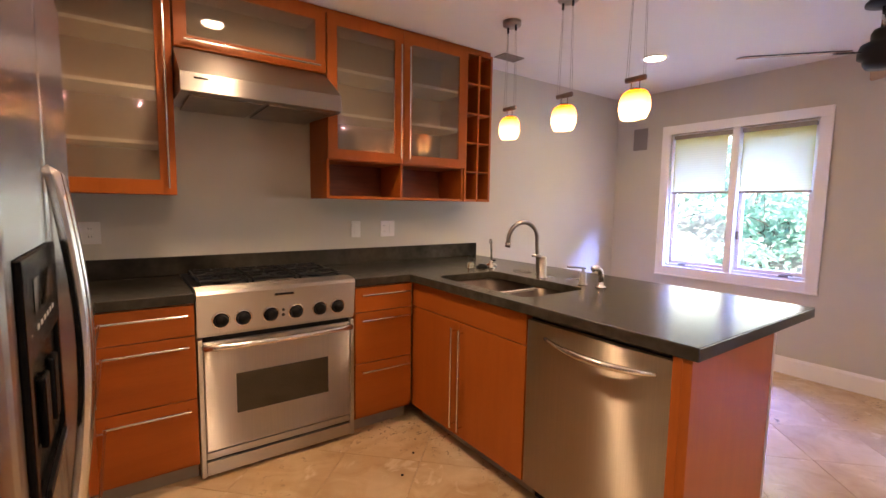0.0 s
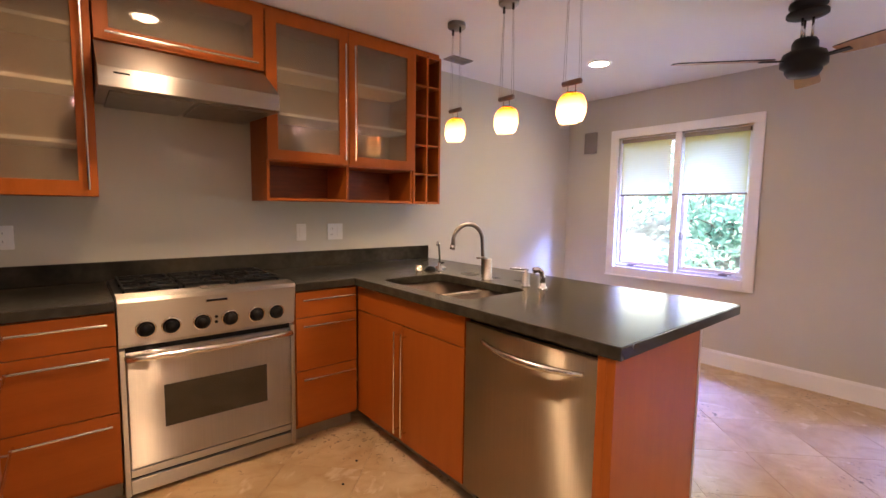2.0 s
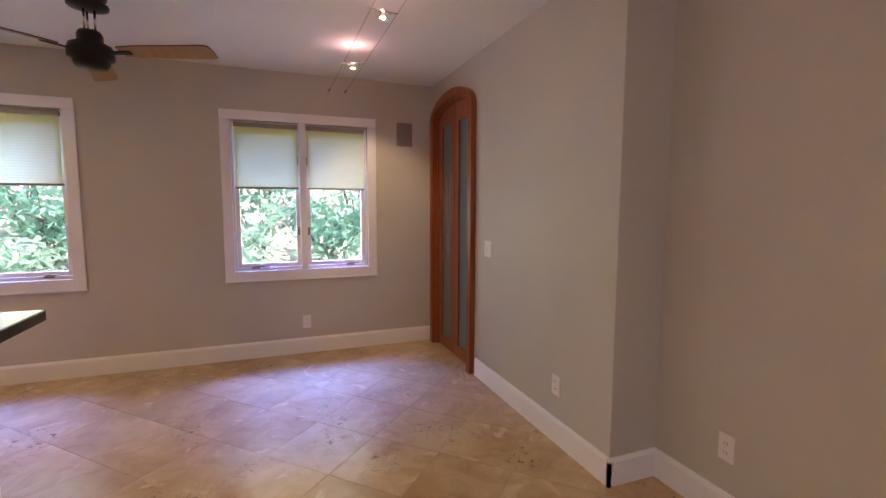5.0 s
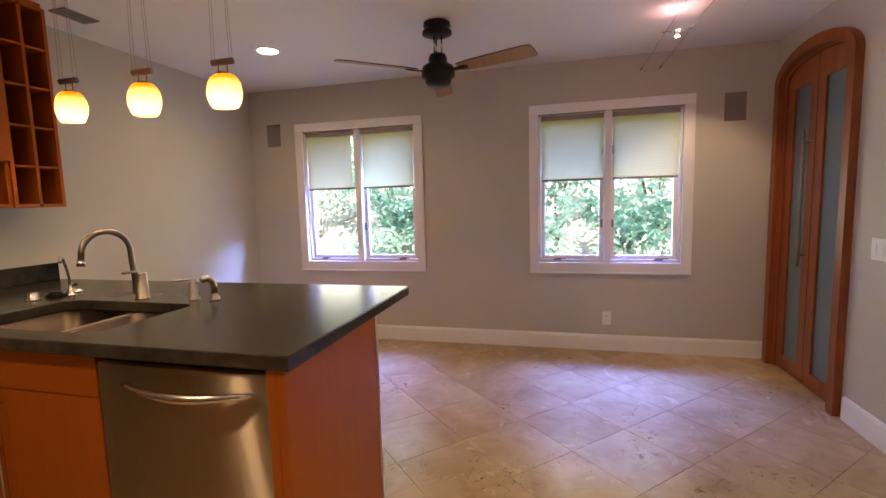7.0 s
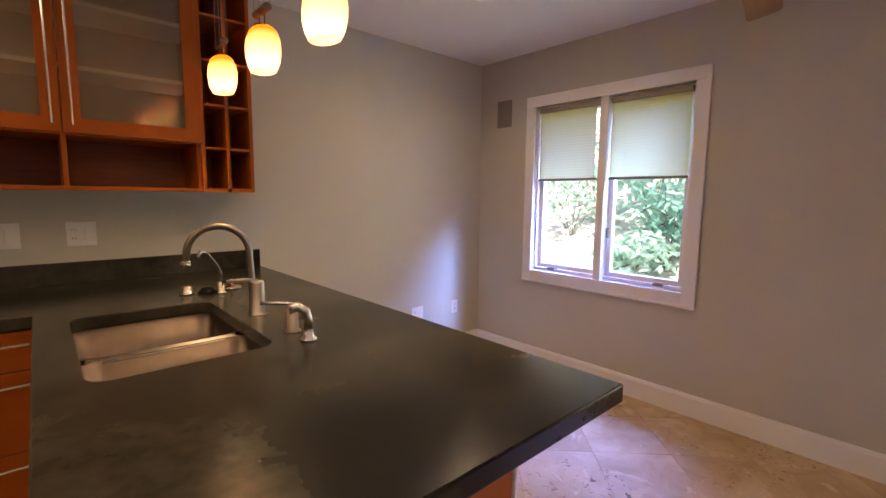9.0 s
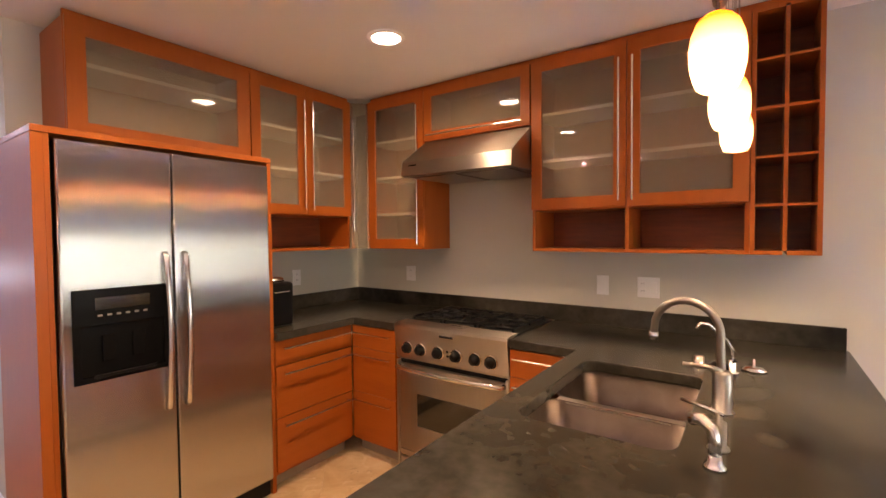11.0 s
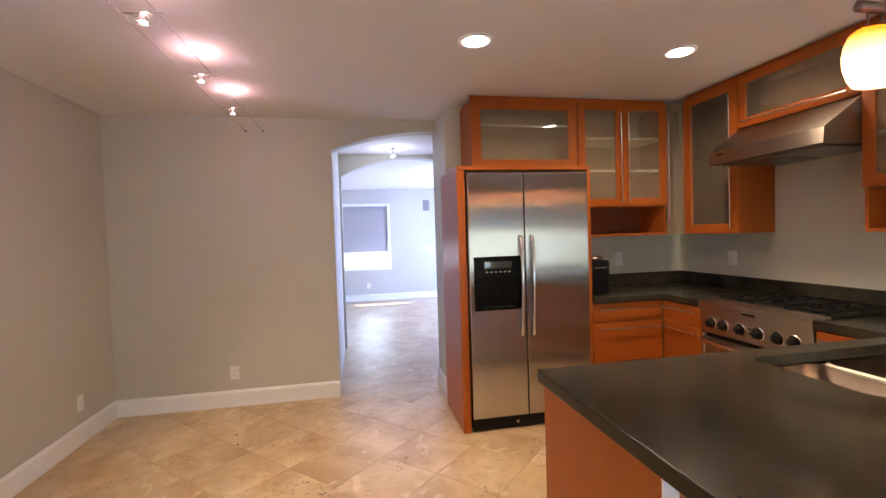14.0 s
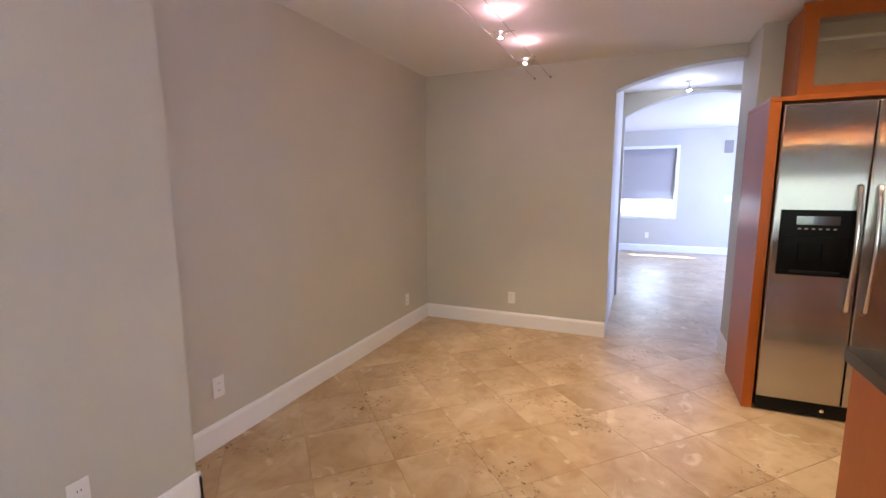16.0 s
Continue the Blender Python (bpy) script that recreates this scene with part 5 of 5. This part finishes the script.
plate(pose(-6.80, 1.83, 1.11, 0, 0, 90), 0.16, 0.115, "switch")
plate(pose(-6.80, 0.40, 0.33, 0, 0, 90))
u = thing("door_2", pose(-6.80, 2.45, 0), "white painted door in a white casing", "door", kind="structure")
boxes("casing", [((0, -0.46, 0), (0.02, -0.38, 2.12)), ((0, 0.38, 0), (0.02, 0.46, 2.12)), ((0, -0.38, 2.04), (0.02, 0.38, 2.12))], WHITE, u, 0.003)
box("door_leaf", (0, -0.38, 0.005), (0.012, 0.38, 2.04), WHITE, u, 0.002)
u = thing("halogen_spot", pose(-2.05, 0.62, CEIL), "small lit spot on the hall ceiling", "spot light", "halogen spots")
lathe("base", [(0.04, -0.0005), (0.04, -0.012), (0.008, -0.016), (0.008, -0.06), (0.022, -0.07), (0.026, -0.10)], CHROME, u, steps=18)
lathe("bulb", [(0.0, -0.112), (0.018, -0.104), (0.022, -0.1005), (0, -0.1002)], HALOGEN, u, steps=14)

# crumbs left on the tiles
for k, (cx, cy) in enumerate(((1.62, 2.12), (1.47, 1.98), (1.02, 2.05), (-0.15, -0.75), (0.02, -0.70))):
    u = thing("debris", pose(cx, cy, 0.0005, 0, 0, 40 * k), "dark crumb of debris on the floor tiles", "debris", "crumbs on the floor")
    lathe("crumb", [(0.0, 0.0), (0.007, 0.001), (0.006, 0.005), (0.0, 0.007)], IRON, u, steps=7)


# ---- outside ----
def bank_height(x, y):
    rise = max(0.0, x - 6.2)
    return -0.35 + 0.42 * rise * (1 - math.exp(-rise * 0.5)) * math.exp(-max(0, x - 18) * 0.05) + 0.08 * noise.noise((x * 0.7, y * 0.7, 0))


SOIL = material("dry_bank", (0.52, 0.49, 0.45), 0.95, color2=(0.70, 0.67, 0.63), scale=1.4, bump=0.6, bump_scale=14, fine=(9, 0.4))
LEAF = translucent("leaf", (0.17, 0.42, 0.34), 0.5, 0.24, 0.3)
LEAF2 = translucent("young_leaf", (0.38, 0.62, 0.52), 0.5, 0.24, 0.3)
BARK = material("bark", (0.09, 0.085, 0.075), 0.9, color2=(0.15, 0.14, 0.125), scale=12, stretch=(1, 1, 0.2), bump=0.5, bump_scale=30)
bm = bmesh.new()
gx = [-400, -60, -30, -15, -8] + [4.0 + 0.5 * i for i in range(34)] + [24, 32, 60, 400]
gy = [-400, -60, -24] + [-14 + 0.6 * j for j in range(54)] + [24, 60, 400]
verts = [[bm.verts.new((x, y, bank_height(x, y) if x > 5 else -0.35)) for y in gy] for x in gx]
for i in range(len(gx) - 1):
    for j in range(len(gy) - 1):
        bm.faces.new((verts[i][j], verts[i + 1][j], verts[i + 1][j + 1], verts[i][j + 1]))
tagged(link("ground", bm, SOIL, smooth=True), "dry pale bank rising behind the house", "ground", kind="structure")

rng = random.Random(5)


def leaf_cloud(bm, centres, count, spread, size):
    for _ in range(count):
        c = rng.choice(centres)
        p = Vector(c) + Vector((rng.gauss(0, spread), rng.gauss(0, spread), rng.gauss(0, spread * 0.8)))
        s = size * rng.uniform(0.6, 1.35)
        m = Matrix.Translation(p) @ Euler((rng.uniform(-1, 1), rng.uniform(-1, 1), rng.uniform(0, 6.28))).to_matrix().to_4x4()
        pts = [(-s, 0, 0), (0, -s * 0.42, 0.12 * s), (s, 0, -0.1 * s), (0, s * 0.42, 0.12 * s)]
        a, b, c2, d = [bm.verts.new(m @ Vector(q)) for q in pts]
        bm.faces.new((a, b, c2))
        bm.faces.new((a, c2, d))


def shrub(x, y, height, spread, count, mat, name="shrub", label="leafy green shrub on the bank"):
    z = bank_height(x, y)
    u = thing(name, pose(x, y, z - 0.02), label, "shrub" if name == "shrub" else "tree", "shrubs outside")
    tips = []
    bm = bmesh.new()
    for k in range(7):
        a = k * 0.9 + rng.uniform(0, 0.5)
        reach = spread * rng.uniform(0.3, 0.9)
        tip = Vector((reach * math.cos(a), reach * math.sin(a), height * rng.uniform(0.55, 1.0)))
        mid = tip * 0.5 + Vector((0, 0, height * 0.12))
        add_tube(bm, [(0, 0, 0), mid, tip], [0.011 * height / 2, 0.007 * height / 2, 0.004], 6)
        tips += [tip, mid + Vector((0, 0, 0.1)), tip * 0.8]
        for _ in range(3):
            t2 = tip * rng.uniform(0.4, 0.9) + Vector((rng.uniform(-1, 1), rng.uniform(-1, 1), rng.uniform(-0.4, 0.6))) * spread * 0.4
            add_tube(bm, [mid, t2], [0.012, 0.004], 5)
            tips.append(t2)
    link("branches", bm, BARK, u)
    bm = bmesh.new()
    leaf_cloud(bm, tips, int(count * 0.95), 0.11 * spread + 0.04, 0.078 if height < 3 else 0.095)
    link("foliage", bm, mat, u)
    return u


for x, y, h, s, c, mat in ((7.3, 0.5, 1.5, 0.8, 1300, LEAF2), (7.7, -0.9, 1.9, 0.9, 1500, LEAF), (7.2, -2.2, 1.7, 0.9, 1500, LEAF2), (9.0, 2.2, 1.0, 0.8, 1000, LEAF2),
                           (8.6, 0.1, 2.6, 1.1, 1500, LEAF), (8.0, 3.1, 0.9, 0.8, 900, LEAF2), (9.6, 3.6, 2.2, 1.2, 1900, LEAF), (9.3, -1.6, 3.0, 1.4, 1700, LEAF2),
                           (11.6, 5.8, 2.0, 1.5, 800, LEAF2), (12.0, -0.2, 3.8, 1.7, 1500, LEAF2), (10.2, -3.8, 3.4, 1.6, 1500, LEAF), (14.0, 5.4, 2.6, 1.7, 700, LEAF), (8.5, 2.9, 1.5, 0.7, 900, LEAF), (7.6, 1.3, 0.8, 0.7, 800, LEAF2), (8.9, 1.3, 1.3, 0.6, 600, LEAF), (9.2, 4.9, 1.3, 0.9, 500, LEAF2), (10.8, 6.6, 2.2, 1.2, 600, LEAF)):
    shrub(x, y, h, s, c, mat)

# ---- floor tiles, laid at 45 degrees ----
SIDE, GAP = 0.413, 0.0016
floor_ob = bpy.data.objects["floor"]


def tile_bm(half, depth=0.006, chamfer=0.0006):
    bm = bmesh.new()
    lo = [bm.verts.new((sx * half, sy * half, -depth)) for sx, sy in ((-1, -1), (1, -1), (1, 1), (-1, 1))]
    mid = [bm.verts.new((sx * half, sy * half, -chamfer)) for sx, sy in ((-1, -1), (1, -1), (1, 1), (-1, 1))]
    top = [bm.verts.new((sx * (half - chamfer), sy * (half - chamfer), 0)) for sx, sy in ((-1, -1), (1, -1), (1, 1), (-1, 1))]
    bm.faces.new(top)
    for a, b in ((lo, mid), (mid, top)):
        for i in range(4):
            j = (i + 1) % 4
            bm.faces.new((a[i], a[j], b[j], b[i]))
    return bm


bm = tile_bm(SIDE / 2 - GAP / 2)
tile_mesh = bpy.data.meshes.new("tile")
bm.to_mesh(tile_mesh)
bm.free()
tile_mesh.materials.append(TRAVERTINE)
rest = bmesh.new()
c45 = math.sqrt(0.5)
OX, OY = 2.778, -0.01
for i in range(-60, 60):
    for j in range(-60, 60):
        a, b = i * SIDE, j * SIDE
        x, y = OX + c45 * (a - b), OY + c45 * (a + b)
        if not (-6.9 < x < 4.95 and -2.2 < y < 3.2):
            continue
        tilt = pose(x, y, 0, rng.uniform(-0.03, 0.03), rng.uniform(-0.03, 0.03), 45)
        if x > -1.0:
            t = new("tile", tile_mesh)
            t.parent = floor_ob
            t.matrix_basis = tilt
        else:
            vs = [rest.verts.new(tilt @ Vector((sx * (SIDE - GAP) / 2, sy * (SIDE - GAP) / 2, 0))) for sx, sy in ((-1, -1), (1, -1), (1, 1), (-1, 1))]
            rest.faces.new(vs)
tagged(link("far_tiles", rest, TRAVERTINE, floor_ob), kind="stuff")
